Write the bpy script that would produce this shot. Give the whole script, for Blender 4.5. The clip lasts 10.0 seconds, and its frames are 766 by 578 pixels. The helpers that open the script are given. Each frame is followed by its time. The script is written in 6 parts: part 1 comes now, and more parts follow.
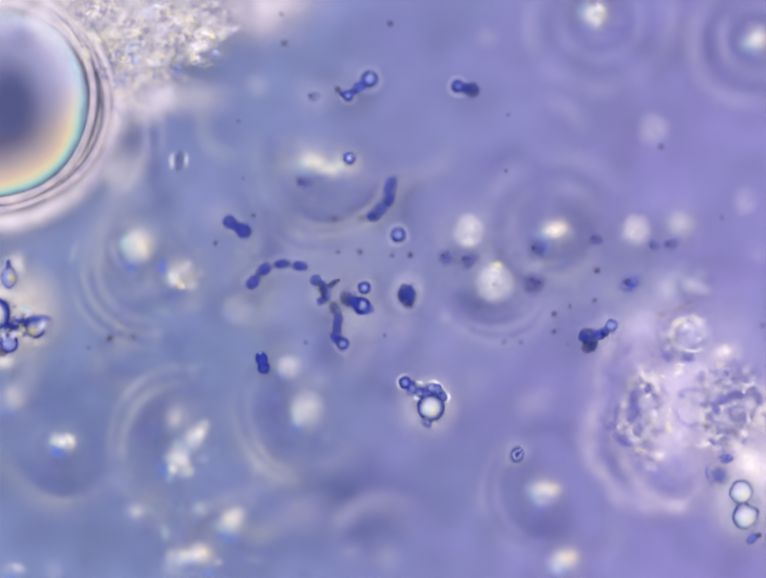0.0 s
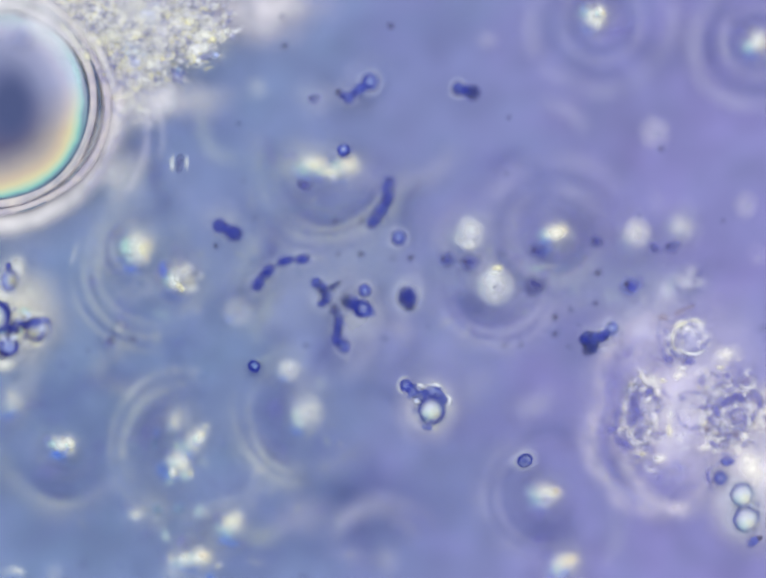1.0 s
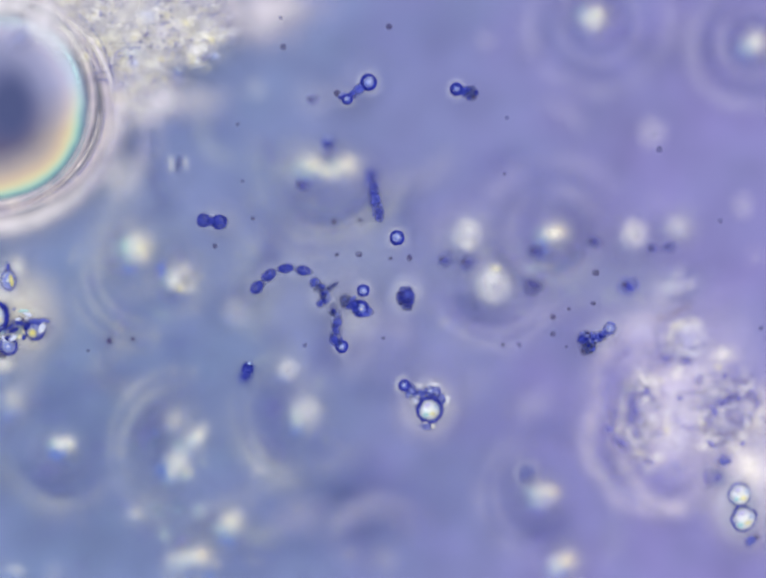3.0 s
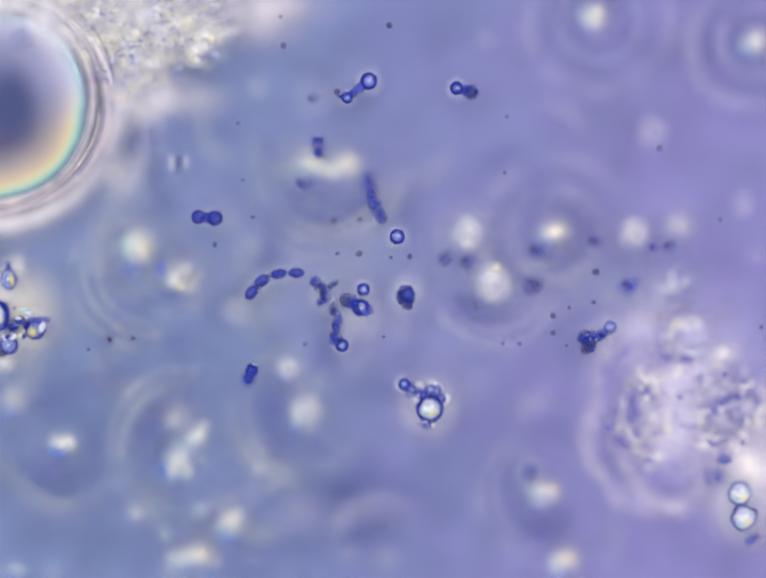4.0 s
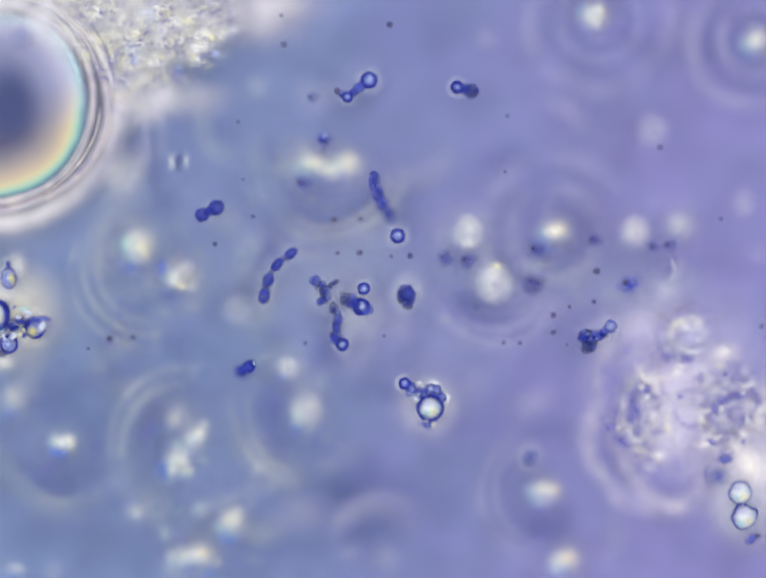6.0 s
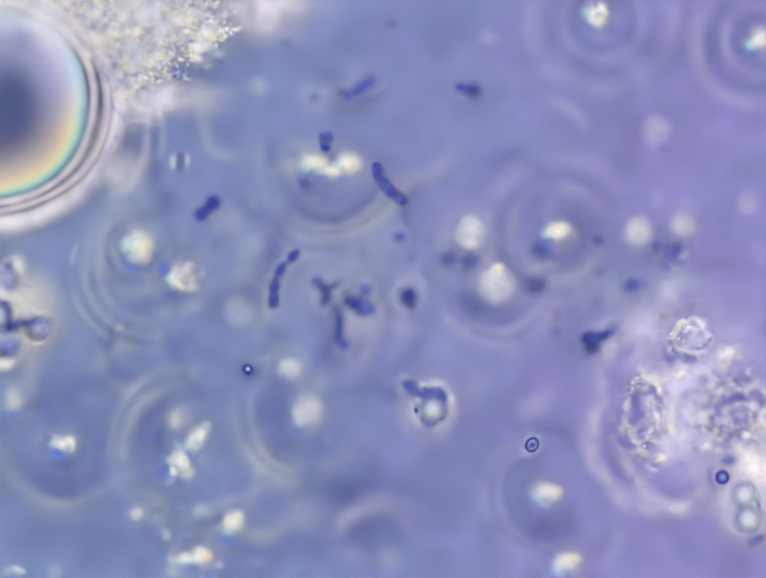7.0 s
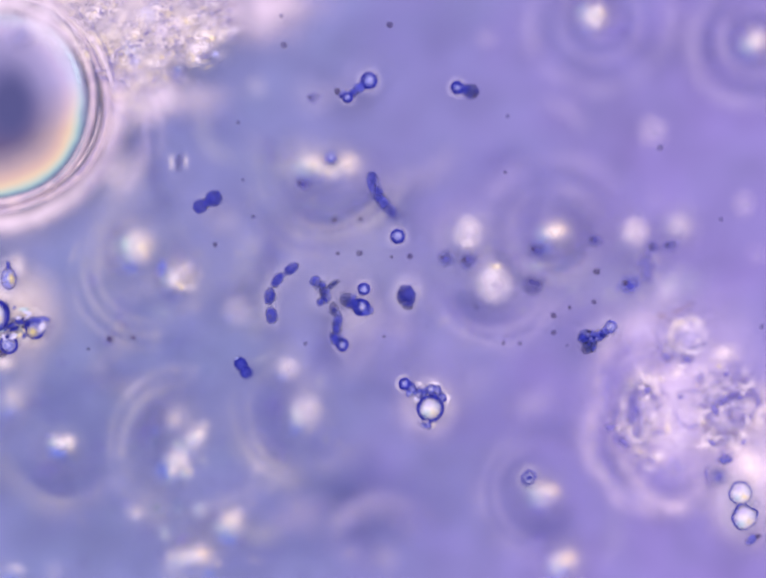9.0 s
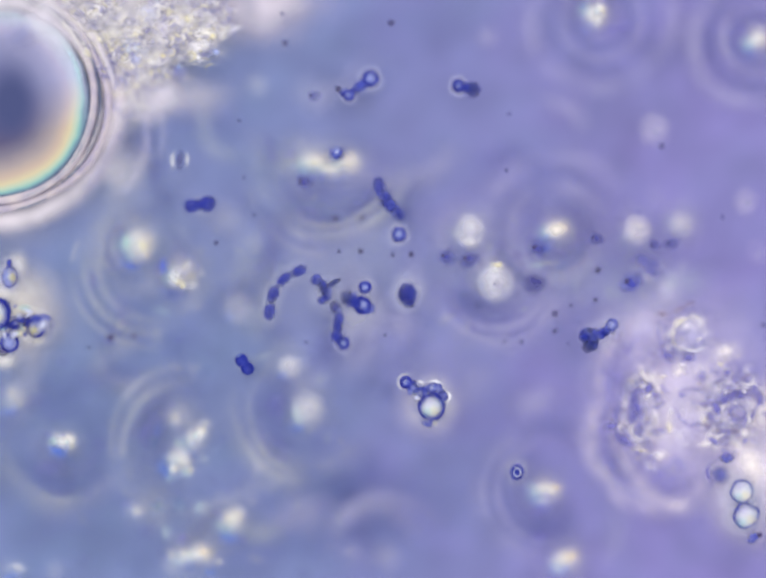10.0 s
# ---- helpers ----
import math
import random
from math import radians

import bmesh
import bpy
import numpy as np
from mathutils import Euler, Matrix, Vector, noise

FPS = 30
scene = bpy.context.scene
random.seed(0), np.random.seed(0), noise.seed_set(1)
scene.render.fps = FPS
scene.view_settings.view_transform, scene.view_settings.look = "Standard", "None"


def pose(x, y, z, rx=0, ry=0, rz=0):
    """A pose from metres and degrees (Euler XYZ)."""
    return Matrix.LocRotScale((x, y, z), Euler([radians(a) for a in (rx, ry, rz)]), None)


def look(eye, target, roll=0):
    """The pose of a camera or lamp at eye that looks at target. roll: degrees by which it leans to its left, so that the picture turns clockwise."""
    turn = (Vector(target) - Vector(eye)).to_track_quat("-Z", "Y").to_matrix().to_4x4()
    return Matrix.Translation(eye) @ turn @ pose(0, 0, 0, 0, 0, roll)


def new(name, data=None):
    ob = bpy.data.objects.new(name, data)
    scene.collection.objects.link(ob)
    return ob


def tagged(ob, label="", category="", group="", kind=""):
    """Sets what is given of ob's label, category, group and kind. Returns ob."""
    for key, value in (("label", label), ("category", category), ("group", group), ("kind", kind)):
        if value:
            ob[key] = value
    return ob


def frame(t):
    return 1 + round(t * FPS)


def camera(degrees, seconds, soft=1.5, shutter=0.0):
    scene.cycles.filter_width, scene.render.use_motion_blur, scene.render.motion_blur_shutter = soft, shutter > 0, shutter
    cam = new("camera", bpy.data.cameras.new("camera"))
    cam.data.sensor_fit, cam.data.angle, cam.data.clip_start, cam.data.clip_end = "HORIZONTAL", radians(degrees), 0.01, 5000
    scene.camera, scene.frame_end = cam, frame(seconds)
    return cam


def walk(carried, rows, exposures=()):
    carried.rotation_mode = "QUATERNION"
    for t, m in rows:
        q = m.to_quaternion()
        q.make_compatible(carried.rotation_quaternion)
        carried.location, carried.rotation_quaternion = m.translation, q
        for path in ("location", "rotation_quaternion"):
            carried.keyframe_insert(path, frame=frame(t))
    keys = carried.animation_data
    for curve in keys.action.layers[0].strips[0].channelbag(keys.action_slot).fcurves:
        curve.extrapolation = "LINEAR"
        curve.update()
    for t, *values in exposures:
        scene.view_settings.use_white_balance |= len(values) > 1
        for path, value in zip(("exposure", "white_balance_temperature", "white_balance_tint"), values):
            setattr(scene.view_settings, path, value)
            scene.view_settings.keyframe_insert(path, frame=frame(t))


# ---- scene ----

# A drop of liquid on a glass slide under a microscope, built large:
# one metre here is guessed to stand for about sixty micrometres of the specimen.
FIELD = 4.446           # the objective's working distance
SHARP = 0.10            # height over the slide of the layer that is in focus at rest
DEEP = 0.045            # thickness of the coloured film on the slide
HIGH = FIELD + SHARP    # rest height of the lens
PULL = 0.0285           # how far the focus is racked down at most
OVER = 0.0035           # how far over the cells the focus rests

cam = camera(20, 10.0, soft=2.7)
scene.cycles.transparent_max_bounces = 48  # many thin jellies lie over one another
cam.data.dof.use_dof = True
cam.data.dof.focus_distance = FIELD
cam.data.dof.aperture_fstop = 0.02


def stage(t, right, down, racked, *_):
    """A row of the path: drift of the stage in millimetres and the focus, 0 at rest, 1 fully racked down."""
    return t, pose(-right / 1000, down / 1000, HIGH + OVER - PULL * racked)


PATH = (
    (0.0, 1.7, -1.6, 0.30), (0.5, 1.6, -1.0, 0.34), (0.8, 2.2, 1.5, 0.42), (1.0, 2.8, 4.0, 0.46),
    (1.2, 2.8, 5.5, 0.49), (1.5, 2.6, 7.0, 0.46), (1.75, 1.4, 13.0, 0.39), (2.0, 0.0, 16.8, 0.15),
    (2.25, -1.0, 12.0, 0.04), (2.5, -1.6, 6.6, 0.00), (2.7, -1.0, 5.0, 0.00), (3.8, 0.0, 2.5, 0.00),
    (4.0, 0.0, 1.8, 0.00), (4.5, 0.0, 0.0, 0.00), (5.0, 0.0, 0.0, 0.00), (5.7, 0.0, 0.0, 0.00),
    (6.3, 2.0, 0.4, 0.34), (6.8, 4.0, 1.0, 0.63), (7.0, 5.0, 1.4, 0.79), (7.5, 6.5, 3.6, 1.00),
    (7.75, 5.5, 9.0, 0.87), (8.0, 3.8, 14.6, 0.56), (8.25, 1.4, 16.4, 0.44), (8.5, 0.0, 16.2, 0.35),
    (8.75, 0.2, 8.0, 0.26), (9.0, 0.8, 1.0, 0.15), (9.5, 1.4, 1.2, 0.18), (10.0, 3.2, -2.6, 0.30))
walk(cam, [stage(*row) for row in PATH],
    exposures=[(0.0, 0.02, 6480, 17), (0.5, 0.02, 6370, 5), (1.0, 0.02, 6340, 0), (2.0, 0.02, 6320, -2), (2.5, 0.02, 6380, 2), (4.5, 0.02, 6500, 9), (5.5, 0.02, 6450, 3),
               (7.5, 0.02, 6500, 8), (8.0, 0.02, 6400, 13), (8.5, 0.02, 6400, 13), (9.0, 0.09, 6540, 42), (9.5, 0.05, 6420, 28), (10.0, 0.02, 6450, 11)])

# ---- light: even fill and an added oblique sun above, for the condenser below ----
world = bpy.data.worlds.new("even_fill")
world.use_nodes = True
scene.world = world
world.node_tree.nodes["Background"].inputs[0].default_value = (0.985, 0.985, 1.0, 1)
world.node_tree.nodes["Background"].inputs[1].default_value = 0.80
# added sun on the lens side; the real lamp shines up from below
sun_data = bpy.data.lights.new("condenser_lamp", "SUN")
sun_data.energy, sun_data.angle, sun_data.color = 1.05, radians(50), (1.0, 0.98, 0.95)
sun = new("condenser_lamp", sun_data)
sun.matrix_world = look((-1.2, 1.4, 5), (0, 0, 0))


# ---- materials ----
def tree(name):
    m = bpy.data.materials.new(name)
    m.use_nodes = True
    m.node_tree.nodes.clear()
    return m, m.node_tree.nodes, m.node_tree.links


def wet(name, colour, other, scale=40.0, rough=0.7, gloss=0.02, bump=0.1, island=False, clear=0.0):
    """An organic surface: two colours mottled at two scales, fine relief; clear: the share of light let straight through."""
    m, nodes, links = tree(name)
    out, bsdf = nodes.new("ShaderNodeOutputMaterial"), nodes.new("ShaderNodeBsdfPrincipled")
    place = nodes.new("ShaderNodeTexCoord")
    fine, coarse, add = nodes.new("ShaderNodeTexNoise"), nodes.new("ShaderNodeTexNoise"), nodes.new("ShaderNodeMath")
    ramp, relief = nodes.new("ShaderNodeValToRGB"), nodes.new("ShaderNodeBump")
    fine.inputs["Scale"].default_value, coarse.inputs["Scale"].default_value = scale * 4, scale
    fine.inputs["Detail"].default_value = 3
    coarse.inputs["Detail"].default_value = 2
    add.operation = "MULTIPLY_ADD"
    add.inputs[1].default_value = 0.4
    for n in (fine, coarse):
        links.new(place.outputs["Object"], n.inputs["Vector"])
    links.new(fine.outputs["Fac"], add.inputs[0])
    links.new(coarse.outputs["Fac"], add.inputs[2])
    fac = add.outputs[0]
    if island:
        geo, mix = nodes.new("ShaderNodeNewGeometry"), nodes.new("ShaderNodeMath")
        mix.operation = "MULTIPLY_ADD"
        mix.inputs[1].default_value, mix.inputs[2].default_value = 1.4, -0.7
        more = nodes.new("ShaderNodeMath")
        links.new(geo.outputs["Random Per Island"], mix.inputs[0])
        links.new(mix.outputs[0], more.inputs[0])
        links.new(fac, more.inputs[1])
        fac = more.outputs[0]
    ramp.color_ramp.elements[0].position, ramp.color_ramp.elements[1].position = 0.5, 0.9
    ramp.color_ramp.elements[0].color, ramp.color_ramp.elements[1].color = (*colour, 1), (*other, 1)
    links.new(fac, ramp.inputs[0])
    links.new(ramp.outputs[0], bsdf.inputs["Base Color"])
    relief.inputs["Strength"].default_value, relief.inputs["Distance"].default_value = bump, 0.002
    links.new(fine.outputs["Fac"], relief.inputs["Height"])
    links.new(relief.outputs[0], bsdf.inputs["Normal"])
    bsdf.inputs["Roughness"].default_value = rough
    bsdf.inputs["Specular IOR Level"].default_value = gloss
    bsdf.inputs["Alpha"].default_value = 1 - clear
    links.new(bsdf.outputs[0], out.inputs[0])
    return m


def stained(name, dark, light, dense, power, scale=120.0, uneven=0.3):
    """A stained, see-through cell: it takes colour with its thickness and is mottled inside."""
    m, nodes, links = tree(name)
    out, mix = nodes.new("ShaderNodeOutputMaterial"), nodes.new("ShaderNodeMixShader")
    clear, body = nodes.new("ShaderNodeBsdfTransparent"), nodes.new("ShaderNodeBsdfDiffuse")
    place, split, own, shift = nodes.new("ShaderNodeTexCoord"), nodes.new("ShaderNodeSeparateXYZ"), nodes.new("ShaderNodeObjectInfo"), nodes.new("ShaderNodeVectorMath")
    fine, coarse, ramp = nodes.new("ShaderNodeTexNoise"), nodes.new("ShaderNodeTexNoise"), nodes.new("ShaderNodeValToRGB")
    thick, spread, times, cap = nodes.new("ShaderNodeMath"), nodes.new("ShaderNodeMapRange"), nodes.new("ShaderNodeMath"), nodes.new("ShaderNodeMath")
    links.new(place.outputs["Object"], shift.inputs[0])
    links.new(own.outputs["Random"], shift.inputs[1])
    for n, size, detail in ((fine, scale * 2.2, 3), (coarse, scale * 0.7, 1)):
        n.inputs["Scale"].default_value, n.inputs["Detail"].default_value = size, detail
        links.new(shift.outputs[0], n.inputs["Vector"])
    ramp.color_ramp.elements[0].position, ramp.color_ramp.elements[1].position = 0.36, 0.66
    ramp.color_ramp.elements[0].color, ramp.color_ramp.elements[1].color = (*dark, 1), (*light, 1)
    links.new(fine.outputs["Fac"], ramp.inputs[0])
    links.new(ramp.outputs[0], body.inputs[0])
    links.new(place.outputs["Generated"], split.inputs[0])
    thick.operation, thick.inputs[1].default_value = "POWER", power
    links.new(split.outputs[2], thick.inputs[0])
    spread.inputs["From Min"].default_value, spread.inputs["From Max"].default_value = 0.3, 0.7
    spread.inputs["To Min"].default_value, spread.inputs["To Max"].default_value = dense * (1 - uneven), dense * (1 + uneven)
    links.new(coarse.outputs["Fac"], spread.inputs["Value"])
    times.operation = "MULTIPLY"
    links.new(thick.outputs[0], times.inputs[0])
    links.new(spread.outputs[0], times.inputs[1])
    cap.operation, cap.inputs[1].default_value = "MINIMUM", 0.97
    links.new(times.outputs[0], cap.inputs[0])
    links.new(cap.outputs[0], mix.inputs[0])
    links.new(clear.outputs[0], mix.inputs[1])
    links.new(body.outputs[0], mix.inputs[2])
    links.new(mix.outputs[0], out.inputs[0])
    return m


jellies = {}


def jelly(colour, dense, uneven=0.35, scale=9.0, power=1.0):
    """A clear jelly that takes colour as it grows thicker: thin at its rim, denser at its crest."""
    key = (colour, dense, uneven, scale, power)
    if key in jellies:
        return jellies[key]
    m, nodes, links = tree("jelly")
    out, mix = nodes.new("ShaderNodeOutputMaterial"), nodes.new("ShaderNodeMixShader")
    clear, body = nodes.new("ShaderNodeBsdfTransparent"), nodes.new("ShaderNodeBsdfDiffuse")
    body.inputs[0].default_value = (*colour, 1)
    place, split, smooth = nodes.new("ShaderNodeTexCoord"), nodes.new("ShaderNodeSeparateXYZ"), nodes.new("ShaderNodeMath")
    cloud, spread, times, cap = nodes.new("ShaderNodeTexNoise"), nodes.new("ShaderNodeMapRange"), nodes.new("ShaderNodeMath"), nodes.new("ShaderNodeMath")
    smooth.operation, smooth.inputs[1].default_value = "POWER", power
    cloud.inputs["Scale"].default_value, cloud.inputs["Detail"].default_value = scale, 2
    spread.inputs["From Min"].default_value, spread.inputs["From Max"].default_value = 0.3, 0.7
    spread.inputs["To Min"].default_value, spread.inputs["To Max"].default_value = dense * (1 - uneven), dense * (1 + uneven)
    times.operation = "MULTIPLY"
    cap.operation, cap.inputs[1].default_value = "MINIMUM", 0.97
    links.new(place.outputs["Generated"], split.inputs[0])
    geo = nodes.new("ShaderNodeNewGeometry")
    links.new(geo.outputs["Position"], cloud.inputs["Vector"])
    links.new(split.outputs[2], smooth.inputs[0])
    links.new(smooth.outputs[0], times.inputs[0])
    links.new(cloud.outputs["Fac"], spread.inputs["Value"])
    links.new(spread.outputs[0], times.inputs[1])
    links.new(times.outputs[0], cap.inputs[0])
    links.new(cap.outputs[0], mix.inputs[0])
    links.new(clear.outputs[0], mix.inputs[1])
    links.new(body.outputs[0], mix.inputs[2])
    links.new(mix.outputs[0], out.inputs[0])
    jellies[key] = m
    return m


def liquid():
    """The liquid on the slide, painted with the field's uneven light: greyer blue towards one side, lilac towards the
    other, with faint clouds.
    """
    m, nodes, links = tree("lit_field_liquid")
    out, bsdf = nodes.new("ShaderNodeOutputMaterial"), nodes.new("ShaderNodeBsdfPrincipled")
    place, split = nodes.new("ShaderNodeTexCoord"), nodes.new("ShaderNodeSeparateXYZ")
    span, cloud, add, ramp = nodes.new("ShaderNodeMapRange"), nodes.new("ShaderNodeTexNoise"), nodes.new("ShaderNodeMath"), nodes.new("ShaderNodeValToRGB")
    # side-to-side change of the illumination, put into the base colour
    span.inputs["From Min"].default_value, span.inputs["From Max"].default_value = -0.8, 0.7
    span.inputs["To Min"].default_value, span.inputs["To Max"].default_value = -0.25, 0.75
    cloud.inputs["Scale"].default_value, cloud.inputs["Detail"].default_value = 4.5, 4
    add.operation, add.inputs[1].default_value = "MULTIPLY_ADD", 0.5
    links.new(place.outputs["Object"], split.inputs[0])
    links.new(place.outputs["Object"], cloud.inputs["Vector"])
    links.new(split.outputs[0], span.inputs["Value"])
    links.new(cloud.outputs["Fac"], add.inputs[0])
    links.new(span.outputs[0], add.inputs[2])
    links.new(add.outputs[0], ramp.inputs[0])
    e = ramp.color_ramp.elements
    e[0].position, e[0].color = 0.25, (0.19, 0.24, 0.448, 1)
    e[1].position, e[1].color = 0.92, (0.238, 0.22, 0.5, 1)
    # streaks and blotches of lighter and darker tone
    blot, level, tone = nodes.new("ShaderNodeTexNoise"), nodes.new("ShaderNodeMapRange"), nodes.new("ShaderNodeMixRGB")
    blot.inputs["Scale"].default_value, blot.inputs["Detail"].default_value, blot.inputs["Distortion"].default_value = 11.0, 3, 1.2
    links.new(place.outputs["Object"], blot.inputs["Vector"])
    level.inputs["From Min"].default_value, level.inputs["From Max"].default_value = 0.25, 0.75
    level.inputs["To Min"].default_value, level.inputs["To Max"].default_value = 0.8, 1.2
    links.new(blot.outputs["Fac"], level.inputs["Value"])
    tone.blend_type, tone.inputs[0].default_value = "MULTIPLY", 1.0
    tint = nodes.new("ShaderNodeCombineColor")
    for k in range(3):
        links.new(level.outputs[0], tint.inputs[k])
    links.new(ramp.outputs[0], tone.inputs[1])
    links.new(tint.outputs[0], tone.inputs[2])
    # patches of more violet or more grey tone
    patch, hue, turned = nodes.new("ShaderNodeTexNoise"), nodes.new("ShaderNodeValToRGB"), nodes.new("ShaderNodeMixRGB")
    patch.inputs["Scale"].default_value, patch.inputs["Detail"].default_value, patch.inputs["Distortion"].default_value = 7.0, 3, 0.8
    shift = nodes.new("ShaderNodeVectorMath")
    shift.inputs[1].default_value = (3.7, 1.9, 0.4)
    links.new(place.outputs["Object"], shift.inputs[0])
    links.new(shift.outputs[0], patch.inputs["Vector"])
    links.new(patch.outputs["Fac"], hue.inputs[0])
    hue.color_ramp.elements[0].position, hue.color_ramp.elements[1].position = 0.34, 0.66
    hue.color_ramp.elements[0].color, hue.color_ramp.elements[1].color = (0.97, 1.012, 0.975, 1), (1.03, 0.99, 1.02, 1)
    turned.blend_type, turned.inputs[0].default_value = "MULTIPLY", 1.0
    links.new(tone.outputs[0], turned.inputs[1])
    links.new(hue.outputs[0], turned.inputs[2])
    links.new(turned.outputs[0], bsdf.inputs["Base Color"])
    bsdf.inputs["Roughness"].default_value, bsdf.inputs["Specular IOR Level"].default_value = 0.9, 0.0
    links.new(bsdf.outputs[0], out.inputs[0])
    return m


def film_colours():
    """The interference colours of a thin film round a bubble, painted as base colour: navy in the middle, grey, cream,
    yellow, green and teal outward; painted paler on the upper side.
    """
    m, nodes, links = tree("bubble_film")
    out, bsdf = nodes.new("ShaderNodeOutputMaterial"), nodes.new("ShaderNodeBsdfPrincipled")
    place, flat, far = nodes.new("ShaderNodeTexCoord"), nodes.new("ShaderNodeVectorMath"), nodes.new("ShaderNodeVectorMath")
    flat.operation, flat.inputs[1].default_value = "MULTIPLY", (1 / 0.185, 1 / 0.19, 0)
    far.operation = "LENGTH"
    links.new(place.outputs["Object"], flat.inputs[0])
    waver, shift, apart = nodes.new("ShaderNodeTexNoise"), nodes.new("ShaderNodeVectorMath"), nodes.new("ShaderNodeVectorMath")
    waver.inputs["Scale"].default_value, waver.inputs["Detail"].default_value = 9.0, 3
    links.new(place.outputs["Object"], waver.inputs["Vector"])
    apart.operation, apart.inputs[1].default_value = "SUBTRACT", (0.5, 0.5, 0.5)
    links.new(waver.outputs["Color"], apart.inputs[0])
    shift.operation, shift.inputs[1].default_value = "MULTIPLY_ADD", (0.14, 0.14, 0)
    links.new(apart.outputs[0], shift.inputs[0])
    links.new(flat.outputs[0], shift.inputs[2])
    links.new(shift.outputs[0], far.inputs[0])
    # the bubble's dark middle, painted in as an offset soft blot
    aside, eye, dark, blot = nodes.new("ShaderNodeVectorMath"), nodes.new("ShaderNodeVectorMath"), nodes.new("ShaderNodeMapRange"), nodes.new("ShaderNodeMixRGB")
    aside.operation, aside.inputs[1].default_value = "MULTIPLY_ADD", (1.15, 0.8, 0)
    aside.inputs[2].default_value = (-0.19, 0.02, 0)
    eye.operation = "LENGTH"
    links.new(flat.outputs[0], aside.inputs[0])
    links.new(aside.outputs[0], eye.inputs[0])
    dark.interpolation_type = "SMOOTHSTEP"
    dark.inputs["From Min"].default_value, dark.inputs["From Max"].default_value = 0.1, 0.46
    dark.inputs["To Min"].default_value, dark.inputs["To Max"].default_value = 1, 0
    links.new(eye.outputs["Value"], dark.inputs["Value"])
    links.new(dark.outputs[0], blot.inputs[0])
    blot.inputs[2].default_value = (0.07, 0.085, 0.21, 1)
    # upper side painted paler by blending to a second ramp
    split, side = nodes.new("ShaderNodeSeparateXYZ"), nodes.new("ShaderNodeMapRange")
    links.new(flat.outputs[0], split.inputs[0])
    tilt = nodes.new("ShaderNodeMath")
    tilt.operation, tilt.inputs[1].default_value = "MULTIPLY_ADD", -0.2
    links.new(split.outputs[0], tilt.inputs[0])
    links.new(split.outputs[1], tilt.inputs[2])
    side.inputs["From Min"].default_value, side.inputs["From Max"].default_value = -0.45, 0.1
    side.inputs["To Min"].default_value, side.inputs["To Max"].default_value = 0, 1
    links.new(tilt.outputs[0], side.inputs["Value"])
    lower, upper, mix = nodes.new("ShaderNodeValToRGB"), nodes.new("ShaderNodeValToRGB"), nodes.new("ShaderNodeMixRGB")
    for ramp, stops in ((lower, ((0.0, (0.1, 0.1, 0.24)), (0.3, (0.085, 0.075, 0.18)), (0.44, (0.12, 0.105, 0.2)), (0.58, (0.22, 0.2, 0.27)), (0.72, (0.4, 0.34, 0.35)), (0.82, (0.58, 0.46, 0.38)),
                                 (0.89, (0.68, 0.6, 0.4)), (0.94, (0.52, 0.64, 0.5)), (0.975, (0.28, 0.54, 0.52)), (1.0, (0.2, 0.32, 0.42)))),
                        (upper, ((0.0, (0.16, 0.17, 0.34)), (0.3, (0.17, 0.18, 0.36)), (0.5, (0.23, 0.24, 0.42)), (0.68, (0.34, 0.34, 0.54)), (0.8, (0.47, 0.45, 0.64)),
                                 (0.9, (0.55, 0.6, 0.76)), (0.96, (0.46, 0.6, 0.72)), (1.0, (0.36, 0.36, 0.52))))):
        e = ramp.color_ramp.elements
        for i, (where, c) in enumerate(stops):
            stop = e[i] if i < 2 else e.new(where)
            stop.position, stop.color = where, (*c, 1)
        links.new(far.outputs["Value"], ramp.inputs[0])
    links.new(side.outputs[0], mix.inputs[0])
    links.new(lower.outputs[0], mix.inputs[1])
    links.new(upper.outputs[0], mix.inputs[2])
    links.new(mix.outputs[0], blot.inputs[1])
    links.new(blot.outputs[0], bsdf.inputs["Base Color"])
    bsdf.inputs["Roughness"].default_value, bsdf.inputs["Specular IOR Level"].default_value = 0.4, 0.05
    links.new(bsdf.outputs[0], out.inputs[0])
    return m


LIQUID = liquid()
FILM = film_colours()
WALL = wet("cell_wall", (0.009, 0.013, 0.2), (0.032, 0.045, 0.42), 110, bump=0.1, clear=0.15)
BODY = stained("cell_body", (0.035, 0.05, 0.38), (0.12, 0.15, 0.62), 0.85, 1.8)
DENSE = stained("dense_cell_body", (0.014, 0.022, 0.23), (0.06, 0.08, 0.5), 0.95, 2.0)
PALE = stained("pale_cell_body", (0.1, 0.12, 0.42), (0.3, 0.33, 0.7), 0.75, 1.6)
MURK = stained("murky_dead_cell", (0.03, 0.04, 0.16), (0.075, 0.088, 0.29), 0.85, 1.8)
ROD_BLUE = stained("rod_body", (0.04, 0.055, 0.34), (0.12, 0.14, 0.55), 0.66, 1.0, 90.0, 0.5)
TUMBLER = stained("tumbling_cell_body", (0.018, 0.028, 0.28), (0.07, 0.095, 0.54), 0.86, 0.05)
MINT = wet("mint_lobe", (0.42, 0.72, 0.76), (0.74, 0.9, 0.92), 30, clear=0.2)
OPAL = wet("opal_droplet", (0.5, 0.56, 0.8), (1.0, 0.97, 0.92), 75)
